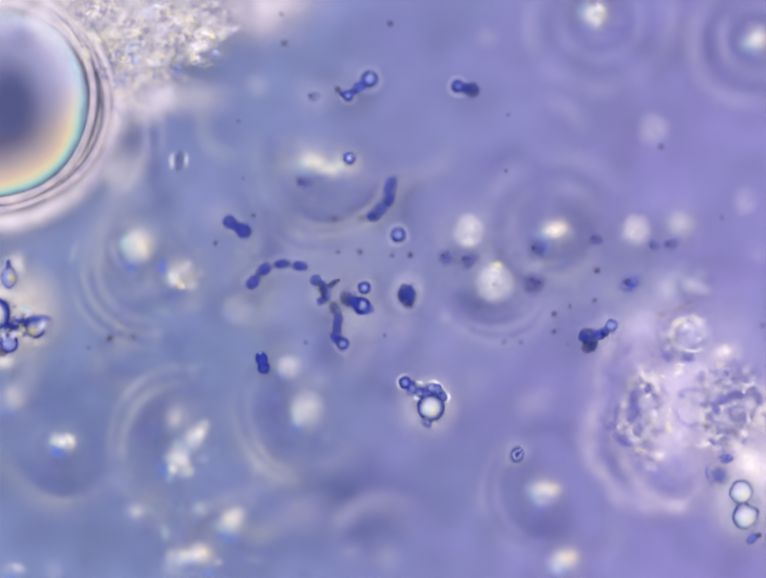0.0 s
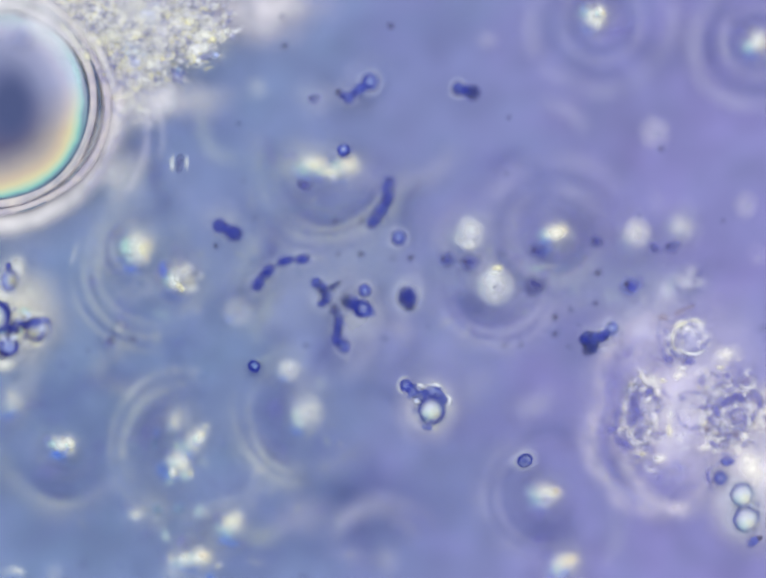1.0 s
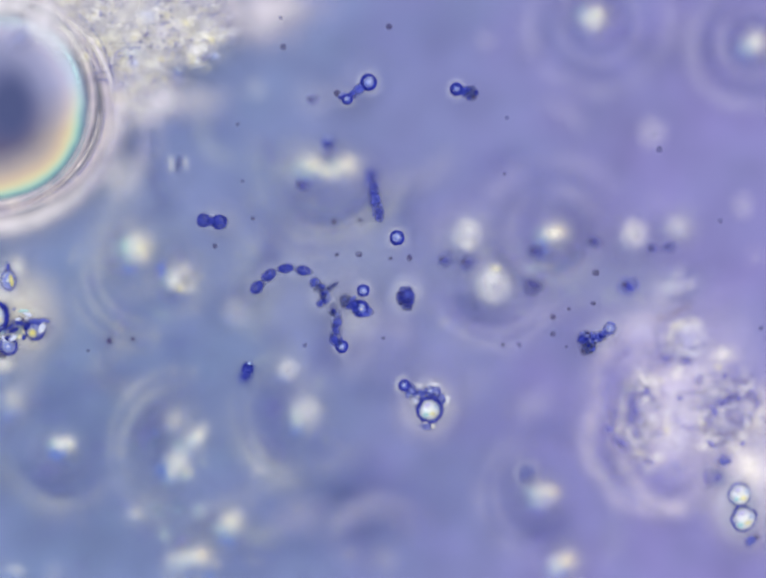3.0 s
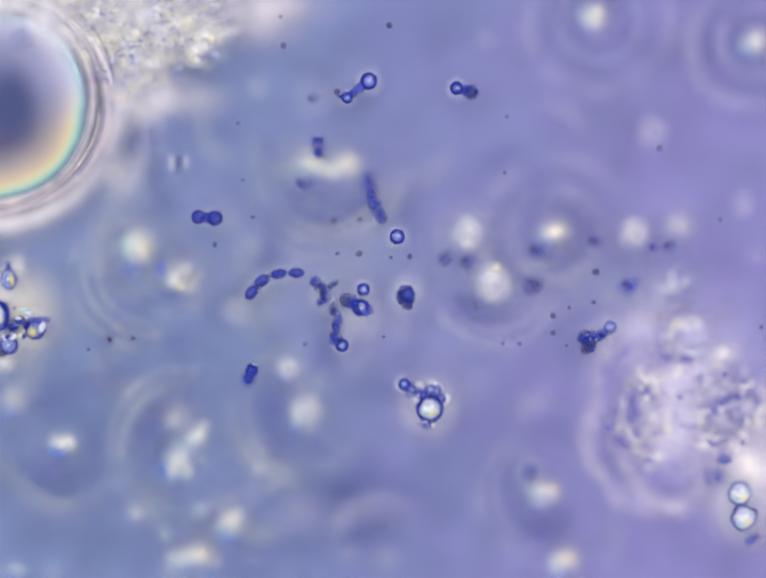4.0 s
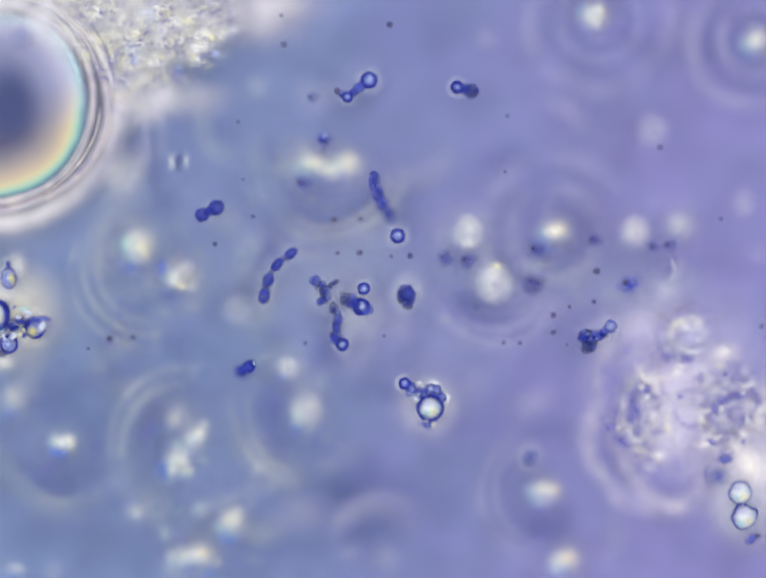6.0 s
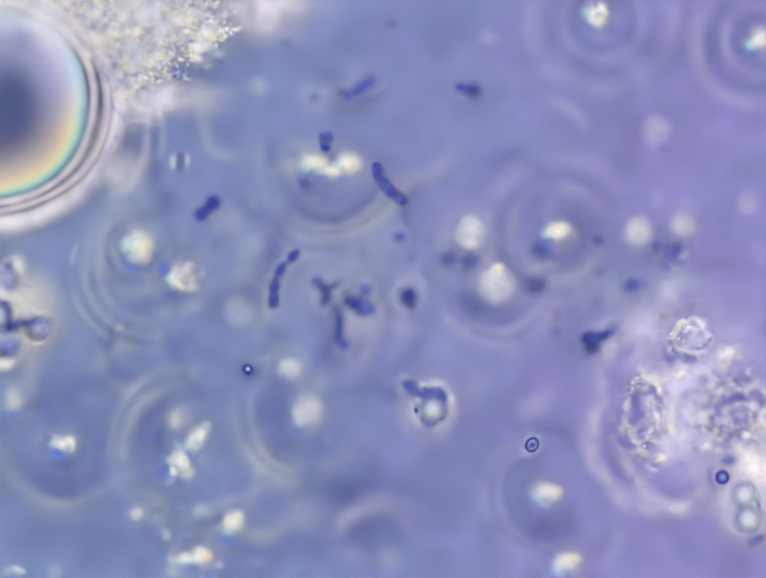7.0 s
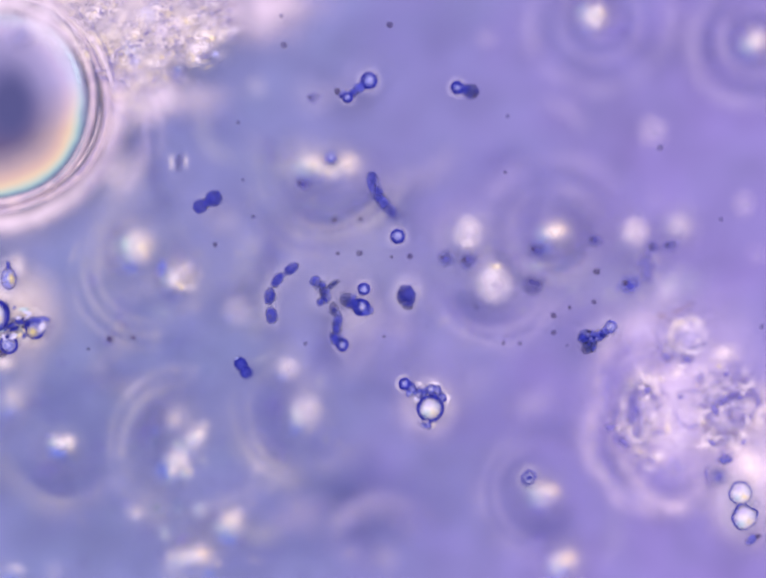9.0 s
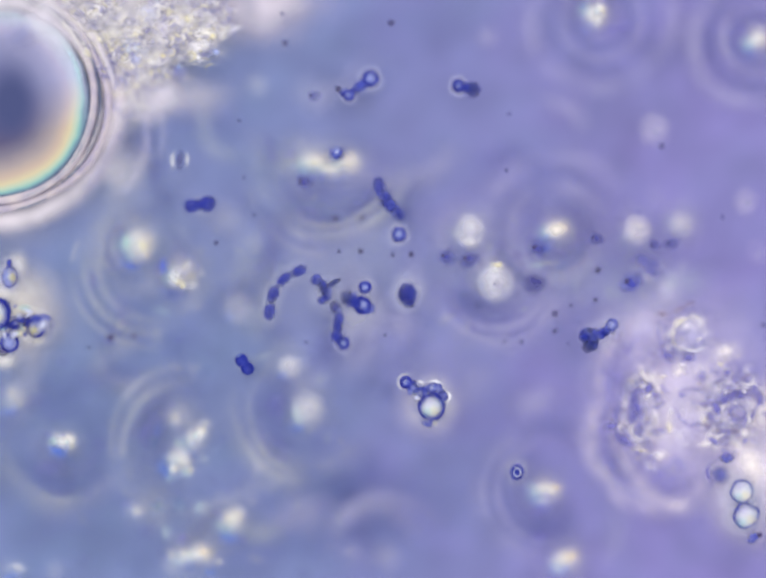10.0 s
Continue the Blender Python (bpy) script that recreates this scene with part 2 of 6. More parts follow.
CORE = wet("bright_core", (0.62, 0.66, 0.9), (0.9, 0.92, 1.0), 40)
GLEAM = wet("blue_white_gleam", (0.3, 0.5, 1.0), (0.72, 0.86, 1.0), 60)
AMBER = wet("amber_core", (0.75, 0.66, 0.35), (0.9, 0.88, 0.7), 50)
YOLK = stained("yolk_yellow_core", (0.7, 0.6, 0.1), (0.95, 0.9, 0.4), 0.95, 1.2)
PEARL = wet("pearl_droplet", (0.66, 0.74, 0.88), (1.0, 0.98, 0.88), 60)
CREAM = wet("cream_droplet", (0.72, 0.73, 0.84), (1.0, 0.97, 0.9), 30, clear=0.05)
MILKY = wet("milky_droplet", (0.5, 0.52, 0.68), (0.74, 0.73, 0.8), 22, clear=0.15)
STRAW = wet("straw_lobe", (0.9, 0.82, 0.5), (0.98, 0.94, 0.76), 24, clear=0.2)
DULL = wet("dull_droplet", (0.4, 0.4, 0.62), (0.58, 0.56, 0.74), 18, clear=0.45)
SOOT = stained("dark_speck", (0.035, 0.032, 0.1), (0.1, 0.085, 0.22), 0.8, 1.6)
UMBER = stained("brown_debris", (0.05, 0.055, 0.17), (0.15, 0.15, 0.36), 0.6, 1.6)
GRAIN = wet("pale_grains", (0.5, 0.52, 0.78), (0.98, 0.96, 0.95), 30, island=True, clear=0.45)
for where, c in ((0.5, (0.94, 0.93, 0.97, 1)), (0.66, (0.99, 0.92, 0.68, 1)), (0.76, (0.98, 0.97, 0.94, 1)), (0.9, (0.74, 0.78, 0.95, 1))):
    stop = next(n for n in GRAIN.node_tree.nodes if n.type == "VALTORGB").color_ramp.elements.new(where)
    stop.color = c
SHRED = wet("grey_grains", (0.26, 0.25, 0.62), (0.93, 0.88, 0.99), 30, island=True, clear=0.45)
GLASS_EDGE = wet("slide_glass", (0.4, 0.5, 0.5), (0.5, 0.6, 0.6), 4, rough=0.1, gloss=0.5)
RIM_PALE = wet("pale_rim", (0.56, 0.5, 0.66), (0.86, 0.76, 0.76), 11, clear=0.2)
RIM_DARK = wet("dark_rim", (0.09, 0.12, 0.24), (0.24, 0.3, 0.42), 12, clear=0.2)
HALO = ((0.78, 0.79, 0.94), 0.66)


# ---- shapes ----
def at(u, v, z):
    """The place at height z over the slide that the resting camera sees at pixel (u, v); one pixel is a millimetre at
    the focus.
    """
    k = (HIGH - z) / FIELD / 1000
    return Vector(((u - 784) * k, (592 - v) * k, z))


def part(name, bm, material, parent=None, label="", where=None):
    mesh = bpy.data.meshes.new(name)
    bm.to_mesh(mesh)
    bm.free()
    for p in mesh.polygons:
        p.use_smooth = True
    mesh.materials.append(material)
    ob = new(name, mesh)
    ob.parent = parent
    if where is not None:
        ob.location = where
    return tagged(ob, label)


def root(name, where, label, category, group=""):
    ob = new(name)
    ob.location = where
    return tagged(ob, label, category, group)


def ball(rx, ry=None, rz=None, lumps=0.0, seed=0.0, fine=3, grain=1.0):
    """A rounded body, lumpy where lumps is above nought."""
    ry, rz = ry or rx, rz or rx * 0.7
    bm = bmesh.new()
    bmesh.ops.create_icosphere(bm, subdivisions=fine, radius=1)
    for v in bm.verts:
        k = 1 + lumps * noise.noise(v.co * 1.7 * grain + Vector((seed, seed * 0.7, 3.1)))
        v.co = Vector((v.co.x * rx, v.co.y * ry, v.co.z * rz)) * k
    return bm


def pod(length, r, waist=0.0):
    """A rod with round ends along x, narrowed at its waist."""
    bm = ball(1, 1, 1)
    for v in bm.verts:
        x = v.co.x
        side = math.copysign(max(abs(x) - 0.0, 0), x)
        k = 1 - waist * math.exp(-(x / 0.22) ** 2) + 0.16 * noise.noise(Vector((x * 3.1, v.co.y * 1.5, v.co.z + length * 90)))
        swell = (1 - abs(x) ** 3) ** 0.5 / max((1 - x * x) ** 0.5, 1e-4) if abs(x) < 0.999 else 1
        v.co = Vector((side * length / 2, v.co.y * r * k * min(swell, 1.3), v.co.z * r * 0.8 * k * min(swell, 1.3)))
    return bm


def hoop(rx, ry, thick, flat=0.8, wobble=0.0, seed=0.0, ring=40, tube=8):
    """A closed ring of round section."""
    bm = bmesh.new()
    rows = []
    for i in range(ring):
        a = 2 * math.pi * i / ring
        k = 1 + wobble * noise.noise(Vector((math.cos(a) * 1.3, math.sin(a) * 1.3, seed)))
        w = thick * (1 + 0.35 * noise.noise(Vector((math.cos(a) * 2, math.sin(a) * 2, seed + 5))))
        rows.append([bm.verts.new(((rx * k + w * math.cos(b)) * math.cos(a), (ry * k + w * math.cos(b)) * math.sin(a), w * flat * math.sin(b)))
                     for b in (2 * math.pi * j / tube for j in range(tube))])
    for i in range(ring):
        for j in range(tube):
            n, m = (i + 1) % ring, (j + 1) % tube
            bm.faces.new((rows[i][j], rows[n][j], rows[n][m], rows[i][m]))
    return bm


def mound(rx, ry, h, wobble=0.12, seed=0.0, spokes=48, steps=9):
    """A low jelly mound that thins out to nothing at its rim."""
    bm = bmesh.new()
    top = bm.verts.new((0, 0, h))
    last = None
    for s in range(1, steps + 1):
        q = s / steps
        z = h * (0.5 + 0.5 * math.cos(math.pi * q))
        row = []
        for i in range(spokes):
            a = 2 * math.pi * i / spokes
            k = 1 + wobble * noise.noise(Vector((math.cos(a) * 1.2, math.sin(a) * 1.2, seed)))
            row.append(bm.verts.new((rx * q * k * math.cos(a), ry * q * k * math.sin(a), z)))
        for i in range(spokes):
            n = (i + 1) % spokes
            if last is None:
                bm.faces.new((top, row[i], row[n]))
            else:
                bm.faces.new((last[i], row[i], row[n], last[n]))
        last = row
    return bm


def ripple(rx, ry, width, h, start=0.0, sweep=360.0, wobble=0.03, seed=0.0, spokes=64, steps=9):
    """A low jelly ridge that runs round a ring, or along a part of it and then fades to nothing at both ends."""
    bm = bmesh.new()
    whole = sweep >= 359
    rows = []
    for i in range(spokes if whole else spokes + 1):
        f = i / spokes
        a = radians(start + sweep * f)
        k = 1 + wobble * noise.noise(Vector((math.cos(a) * 1.1, math.sin(a) * 1.1, seed)))
        fade = 1 if whole else math.sin(math.pi * f) ** 0.7
        row = []
        for s in range(steps):
            q = 2 * s / (steps - 1) - 1
            z = h * fade * (0.5 + 0.5 * math.cos(math.pi * q))
            row.append(bm.verts.new(((rx * k + q * width) * math.cos(a), (ry * k + q * width) * math.sin(a), z)))
        rows.append(row)
    for i in range(len(rows) if whole else len(rows) - 1):
        n = (i + 1) % len(rows)
        for s in range(steps - 1):
            bm.faces.new((rows[i][s], rows[i][s + 1], rows[n][s + 1], rows[n][s]))
    return bm


def scatter(spots, seed=1):
    """Many small lumpy grains in one mesh: spots are (x, y, z, r)."""
    rng = random.Random(seed)
    base = bmesh.new()
    bmesh.ops.create_icosphere(base, subdivisions=1, radius=1)
    pts = np.array([v.co[:] for v in base.verts])
    tri = np.array([[v.index for v in f.verts] for f in base.faces])
    base.free()
    allp, allf = [], []
    for x, y, z, r in spots:
        turn = np.array(Euler((rng.uniform(0, 6), rng.uniform(0, 6), rng.uniform(0, 6))).to_matrix())
        shape = pts * np.array([r * rng.uniform(0.6, 1.5), r * rng.uniform(0.6, 1.2), r * rng.uniform(0.5, 0.9)])
        allf.append(tri + len(allp) * len(pts))
        allp.append(shape @ turn.T + (x, y, z))
    mesh = bpy.data.meshes.new("grains")
    mesh.from_pydata(np.concatenate(allp).tolist(), [], np.concatenate(allf).tolist())
    for p in mesh.polygons:
        p.use_smooth = True
    return mesh


def squiggles(area, count, seed, size=(0.006, 0.02), width=0.0035):
    """Many short curled threads in one mesh; area gives a random place (x, y) in the thing's space."""
    rng = random.Random(seed)
    verts, faces = [], []
    for k in range(count):
        x, y = area(rng)
        r, a, sweep = rng.uniform(*size), rng.uniform(0, 6.283), rng.uniform(1.0, 3.6)
        w, stretch = width * rng.uniform(0.7, 1.4), rng.uniform(0.5, 1.0)
        cx, cy = x - r * math.cos(a), y - r * math.sin(a)
        start, n = len(verts), 9
        for i in range(n + 1):
            b, fade = a + sweep * (i / n - 0.5), math.sin(math.pi * i / n)
            for q, h in ((-1, 0), (-0.5, 0.5), (0, 1), (0.5, 0.5), (1, 0)):
                d = r + q * w
                verts.append((cx + d * math.cos(b), cy + d * stretch * math.sin(b), 0.004 * h * fade))
            if i:
                o = start + 5 * (i - 1)
                faces += [(o + j, o + j + 1, o + j + 6, o + j + 5) for j in range(4)]
    mesh = bpy.data.meshes.new("threads")
    mesh.from_pydata(verts, [], faces)
    for p in mesh.polygons:
        p.use_smooth = True
    return mesh


def thread_layer(thing, where, mesh, material, label):
    ob = new("threads", mesh)
    ob.data.materials.append(material)
    ob.parent, ob.location = thing, where
    return tagged(ob, label, kind="stuff")


# ---- the slide and the liquid on it ----
def build_slide():
    bm = bmesh.new()
    bmesh.ops.create_cube(bm, size=1)
    bmesh.ops.scale(bm, vec=(4.2, 3.2, 0.18), verts=bm.verts)
    bmesh.ops.bevel(bm, geom=bm.edges[:], offset=0.02, segments=2, affect="EDGES")
    slide = part("ground", bm, GLASS_EDGE, where=(0, 0, -0.105))
    tagged(slide, "clear glass microscope slide under the coloured liquid", "slide", kind="structure")
    bm = bmesh.new()
    bmesh.ops.create_grid(bm, x_segments=80, y_segments=60, size=1)
    for v in bm.verts:
        x, y = v.co.x * 2.0, v.co.y * 1.5
        edge = max(abs(v.co.x), abs(v.co.y))
        z = DEEP + 0.0012 * noise.noise(Vector((x * 3, y * 3, 0)))
        v.co = (x, y, z if edge < 0.98 else -0.014)
    film = part("water", bm, LIQUID)
    tagged(film, "thin film of liquid on the slide, coloured like the blue-violet lit field", "liquid", kind="structure")


build_slide()


# ---- cells ----
def ring_cell(name, r, parent=None, where=None, core=CORE, core_r=0.5, wall=0.25, body=BODY, off=(0.0, 0.0), halo=True, oval=1.0, seed=0.0, filled=False, rough=0.05, rim=None):
    """A round cell: body, dark wall round it; bright core, sheen, glints and pale halo are light put in as jelly."""
    cell = part(name, ball(r * 0.95, r * 0.95 * oval, r * 0.55, rough, seed, 3, 1.4), body, parent, where=where)
    part("wall", hoop(r * 0.88, r * 0.88 * oval, r * wall, 1.0, rough * 1.3, seed), rim or WALL, cell, where=(0, 0, r * 0.22))
    # refracted light inside the cell, laid on as pale and tinted mounds
    if core and filled:
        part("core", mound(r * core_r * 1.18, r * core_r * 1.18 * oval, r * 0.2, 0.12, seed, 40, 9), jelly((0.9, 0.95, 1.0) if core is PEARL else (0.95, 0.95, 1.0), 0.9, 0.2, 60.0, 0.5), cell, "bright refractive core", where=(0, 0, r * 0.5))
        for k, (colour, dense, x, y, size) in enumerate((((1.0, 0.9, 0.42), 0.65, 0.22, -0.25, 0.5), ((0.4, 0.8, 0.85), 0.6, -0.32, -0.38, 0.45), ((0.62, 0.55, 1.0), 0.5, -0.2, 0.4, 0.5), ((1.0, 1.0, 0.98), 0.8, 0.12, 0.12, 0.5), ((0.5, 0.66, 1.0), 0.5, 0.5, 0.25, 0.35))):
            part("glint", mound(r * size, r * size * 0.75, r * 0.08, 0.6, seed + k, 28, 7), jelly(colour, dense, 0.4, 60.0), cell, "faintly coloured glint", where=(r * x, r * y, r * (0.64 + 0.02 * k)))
    elif core:
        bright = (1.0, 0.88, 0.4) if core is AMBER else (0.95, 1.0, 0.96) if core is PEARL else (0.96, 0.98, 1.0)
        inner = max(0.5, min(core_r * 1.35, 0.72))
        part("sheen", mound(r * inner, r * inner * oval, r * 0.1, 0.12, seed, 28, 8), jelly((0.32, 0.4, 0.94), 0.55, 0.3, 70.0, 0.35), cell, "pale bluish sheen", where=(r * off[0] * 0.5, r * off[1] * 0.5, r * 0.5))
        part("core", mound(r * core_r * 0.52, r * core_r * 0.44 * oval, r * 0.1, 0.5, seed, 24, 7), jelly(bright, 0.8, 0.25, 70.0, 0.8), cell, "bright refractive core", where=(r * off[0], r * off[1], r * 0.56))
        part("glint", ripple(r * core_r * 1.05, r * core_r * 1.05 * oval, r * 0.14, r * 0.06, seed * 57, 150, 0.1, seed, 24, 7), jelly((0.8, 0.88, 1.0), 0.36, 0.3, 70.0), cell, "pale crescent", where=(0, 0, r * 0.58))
    # bright fringe of light about the cell, put in as a jelly mound
    if halo:
        part("capsule", mound(r * 2.3, r * 2.3 * oval, r * 0.15, 0.15, seed, 32, 7), jelly(*HALO), cell, "soft pale light halo, put in as jelly", where=(0, 0, -r * 0.6))
    return cell


def lump(name, rx, ry, parent, where, material, turn=0.0, rough=0.18, seed=0.0):
    ob = part(name, ball(rx, ry, min(rx, ry) * 0.7, rough * 1.15, seed, 3, 1.7), material, parent, where=where)
    ob.rotation_euler = (0, 0, radians(turn))
    return ob


def cluster(name, u, v, label, category="cell cluster", z=SHARP):
    return root(name, at(u, v, z), label, category)


def near(thing, u, v, z=0.0):
    """The place of (u, v) in a thing's own space."""
    p = at(u, v, thing.location.z + z)
    return p - thing.location


def budding_cells():
    c = cluster("budding_cell", 755, 165, "blue budding cell with a bright round head and small beads")
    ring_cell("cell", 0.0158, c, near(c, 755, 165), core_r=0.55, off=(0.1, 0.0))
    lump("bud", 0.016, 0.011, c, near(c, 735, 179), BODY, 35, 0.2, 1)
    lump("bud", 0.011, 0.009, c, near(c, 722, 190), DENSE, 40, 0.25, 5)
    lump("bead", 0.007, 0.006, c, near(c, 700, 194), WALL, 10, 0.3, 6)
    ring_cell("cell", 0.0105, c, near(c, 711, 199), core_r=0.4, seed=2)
    lump("bead", 0.006, 0.008, c, near(c, 690, 187), SOOT, 20, 0.3, 3)
    lump("bead", 0.012, 0.006, c, near(c, 703, 190), PALE, 10, 0.3, 4)
    c = cluster("dumbbell_cell", 945, 181, "dark blue cell joined to a brownish dead one")
    ring_cell("cell", 0.0125, c, near(c, 935, 179), core_r=0.33, body=DENSE, seed=5)
    lump("bud", 0.012, 0.012, c, near(c, 951, 183), DENSE, 0, 0.1, 6)
    lump("dead_cell", 0.0145, 0.0155, c, near(c, 965, 187), MURK, 20, 0.3, 7)
    for u, v, rx, ry, mat in ((959, 181, 7, 6, DENSE), (970, 194, 6, 5, SOOT), (966, 181, 5, 4, SOOT), (961, 195, 6, 5, DENSE), (975, 186, 4, 6, WALL)):
        lump("fold", rx / 1000, ry / 1000, c, near(c, u, v, 0.007), mat, u * 7, 0.4, u)
    c = ring_cell("round_cell", 0.014, None, at(813, 483, SHARP), core_r=0.52, off=(0.15, 0.1), seed=8)
    tagged(c, "single round blue cell with a bright core", "cell")


def branched_colony():
    c = cluster("branched_colony", 690, 630, "branched colony of dark blue cells with bright round tips", "cell colony")
    for i, (u, v, rx, ry, turn, mat) in enumerate((
            (645, 575, 12, 11, 0, DENSE), (658, 583, 10, 7, -25, DENSE), (683, 580, 13, 5, 28, MURK), (675, 586, 7, 5, 0, MURK), (661, 598, 9, 14, 10, MURK),
            (655, 618, 9, 9, 0, DENSE), (664, 610, 8, 12, 20, DENSE), (670, 604, 8, 15, -5, PALE), (682, 630, 10, 12, 0, UMBER), (688, 640, 8, 9, 0, PALE))):
        lump("cell", rx / 1000, ry / 1000, c, near(c, u, v, -0.003), mat, turn, 0.3, i * 1.3)
    for i, (u, v, rx, ry, turn, mat) in enumerate((
            (692, 655, 9, 13, -5, BODY), (688, 672, 9, 13, 8, DENSE), (684, 692, 11, 13, 0, DENSE), (692, 700, 9, 9, 0, DENSE), (708, 612, 14, 14, 0, MURK), (716, 618, 12, 13, -20, DENSE),
            (726, 621, 12, 13, 0, DENSE), (731, 633, 10, 9, 0, DENSE), (757, 633, 8, 10, 15, BODY), (749, 640, 9, 6, 0, BODY))):
        lump("cell", rx / 1000, ry / 1000, c, near(c, u, v), mat, turn, 0.18, i * 1.3)
    # made-up lumps below: the dark contrast that appears as the focus sinks
    for u, v, rx, ry, turn in ((690, 662, 6, 24, 4), (697, 700, 6, 9, 20), (655, 592, 9, 5, 30), (668, 604, 5, 13, 0), (708, 614, 9, 6, 20), (728, 622, 7, 9, 0)):
        lump("lower_cell", rx / 1000, ry / 1000, c, near(c, u, v, -0.016), MURK, turn, 0.3, u * 0.3)
    rng = random.Random(77)
    for u, v, spread in ((652, 582, 12), (660, 604, 12), (684, 632, 9), (690, 662, 9), (688, 688, 11), (716, 616, 15)):
        for _ in range(3):
            lump("gnarl", rng.uniform(0.003, 0.006), rng.uniform(0.003, 0.005), c, near(c, u + rng.uniform(-spread, spread), v + rng.uniform(-spread, spread), 0.007), rng.choice((MURK, WALL, BODY, BODY)), rng.uniform(0, 180), 0.3, rng.uniform(0, 9))
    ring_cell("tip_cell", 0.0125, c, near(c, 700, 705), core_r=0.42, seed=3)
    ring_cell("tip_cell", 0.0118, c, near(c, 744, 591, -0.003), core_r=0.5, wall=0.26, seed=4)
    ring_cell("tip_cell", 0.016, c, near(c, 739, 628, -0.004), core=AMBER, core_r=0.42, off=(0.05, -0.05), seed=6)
    # pale light halos round the colony, modelled as jelly
    part("capsule", mound(0.075, 0.07, 0.004, 0.3, 2), jelly((0.78, 0.79, 0.92), 0.42), c, "soft pale light halo, put in as jelly", where=near(c, 730, 650, -0.014))
    part("capsule", mound(0.05, 0.06, 0.004, 0.3, 5), jelly((0.72, 0.74, 0.9), 0.42), c, "soft pale light halo, put in as jelly", where=near(c, 662, 600, -0.014))


def droplet_colony():
    c = cluster("droplet_colony", 872, 825, "bright oil droplet with small blue cells stuck round it", z=0.092)
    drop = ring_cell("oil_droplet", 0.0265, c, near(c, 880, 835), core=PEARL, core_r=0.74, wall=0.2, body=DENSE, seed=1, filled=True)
    for i, (u, v, r) in enumerate(((828, 785, 11.5), (882, 796, 10.5))):
        ring_cell("cell", r / 1000, c, near(c, u, v, 0.004), core_r=0.4, halo=False, seed=i + 0.5, body=PALE if i else BODY, rim=ROD_BLUE if i else None)
    for i, (u, v, rx, ry, turn, mat) in enumerate(((838, 795, 12, 8, -40, BODY), (858, 810, 11, 8, -30, PALE), (893, 795, 9, 8, 30, BODY), (868, 800, 9, 7, 0, BODY),
                                                   (868, 868, 9, 7, 20, PALE), (876, 872, 6, 7, 0, PALE), (843, 787, 6, 6, 0, DENSE), (852, 816, 7, 5, 0, CORE), (848, 801, 10, 8, 30, BODY), (905, 813, 8, 9, 10, BODY), (900, 803, 7, 6, 0, PALE), (858, 800, 6, 6, 0, BODY), (840, 805, 6, 5, 0, PALE))):
        lump("bud", rx / 1000, ry / 1000, c, near(c, u, v), mat, turn, 0.25, i * 0.9)
    for i, (u, v, r, oval) in enumerate(((843, 796, 8, 1.2), (857, 806, 8, 0.8), (893, 799, 9, 1.3), (905, 814, 8, 1.0), (868, 808, 6, 1.0), (836, 806, 6, 0.8), (874, 869, 7, 0.8))):
        ring_cell("small_cell", r / 1000, c, near(c, u, v, 0.005), core=None, wall=0.24, body=PALE, halo=False, oval=oval, seed=i * 1.7, rough=0.36, rim=BODY)
    # invented deeper bits that give the droplet's inverted tones when racked down
    rng = random.Random(9)
    for i in range(15):
        a = rng.uniform(0, 6.28)
        lump("lower_cell", rng.uniform(0.004, 0.009), rng.uniform(0.003, 0.006), c, near(c, 877 + 31 * math.cos(a), 831 + 31 * math.sin(a), -0.016 + rng.uniform(-0.002, 0.003)), rng.choice((WALL, DENSE, MURK, BODY)), math.degrees(-a) + 90, 0.4, i * 1.1)
    for u, v, mat, r in ((884, 806, STRAW, 7), (866, 806, CORE, 6), (856, 797, CORE, 5), (843, 790, CORE, 4), (850, 806, MURK, 6), (836, 798, MURK, 5), (862, 792, MURK, 5)):
        lump("lower_cell", r / 1000, r * 0.9 / 1000, c, near(c, u, v, -0.012), mat, 0, 0.3, u)
    # light halo and its bright crescents, built from jelly mounds and ridges
    part("capsule", mound(0.085, 0.08, 0.004, 0.2, 3), jelly((0.82, 0.77, 0.96), 0.75), c, "soft pale light halo, put in as jelly", where=near(c, 876, 828, -0.024))
    part("capsule", mound(0.055, 0.055, 0.004, 0.2, 3), jelly((0.92, 0.9, 1.0), 0.8), c, "soft pale light halo, put in as jelly", where=near(c, 876, 824, -0.02))
    part("capsule", mound(0.05, 0.05, 0.003, 0.2, 6), jelly((1.0, 0.99, 1.0), 1.0, 0.3, 30.0, 0.7), c, "soft bright light halo, put in as jelly", where=near(c, 884, 820, -0.021))
    for u, v, r, start, sweep, dense in ((886, 801, 17, -10, 150, 0.85), (903, 816, 14, -70, 140, 0.75), (852, 800, 16, 30, 70, 0.7), (828, 785, 16, 40, 260, 0.4)):
        part("gleam", ripple(r / 1000, r / 1000, 0.006, 0.002, start, sweep, 0.08, u, 32, 7), jelly((0.97, 0.97, 1.0), dense, 0.3, 60.0), c, "bright crescent of the light halo", where=near(c, u, v, 0.0))
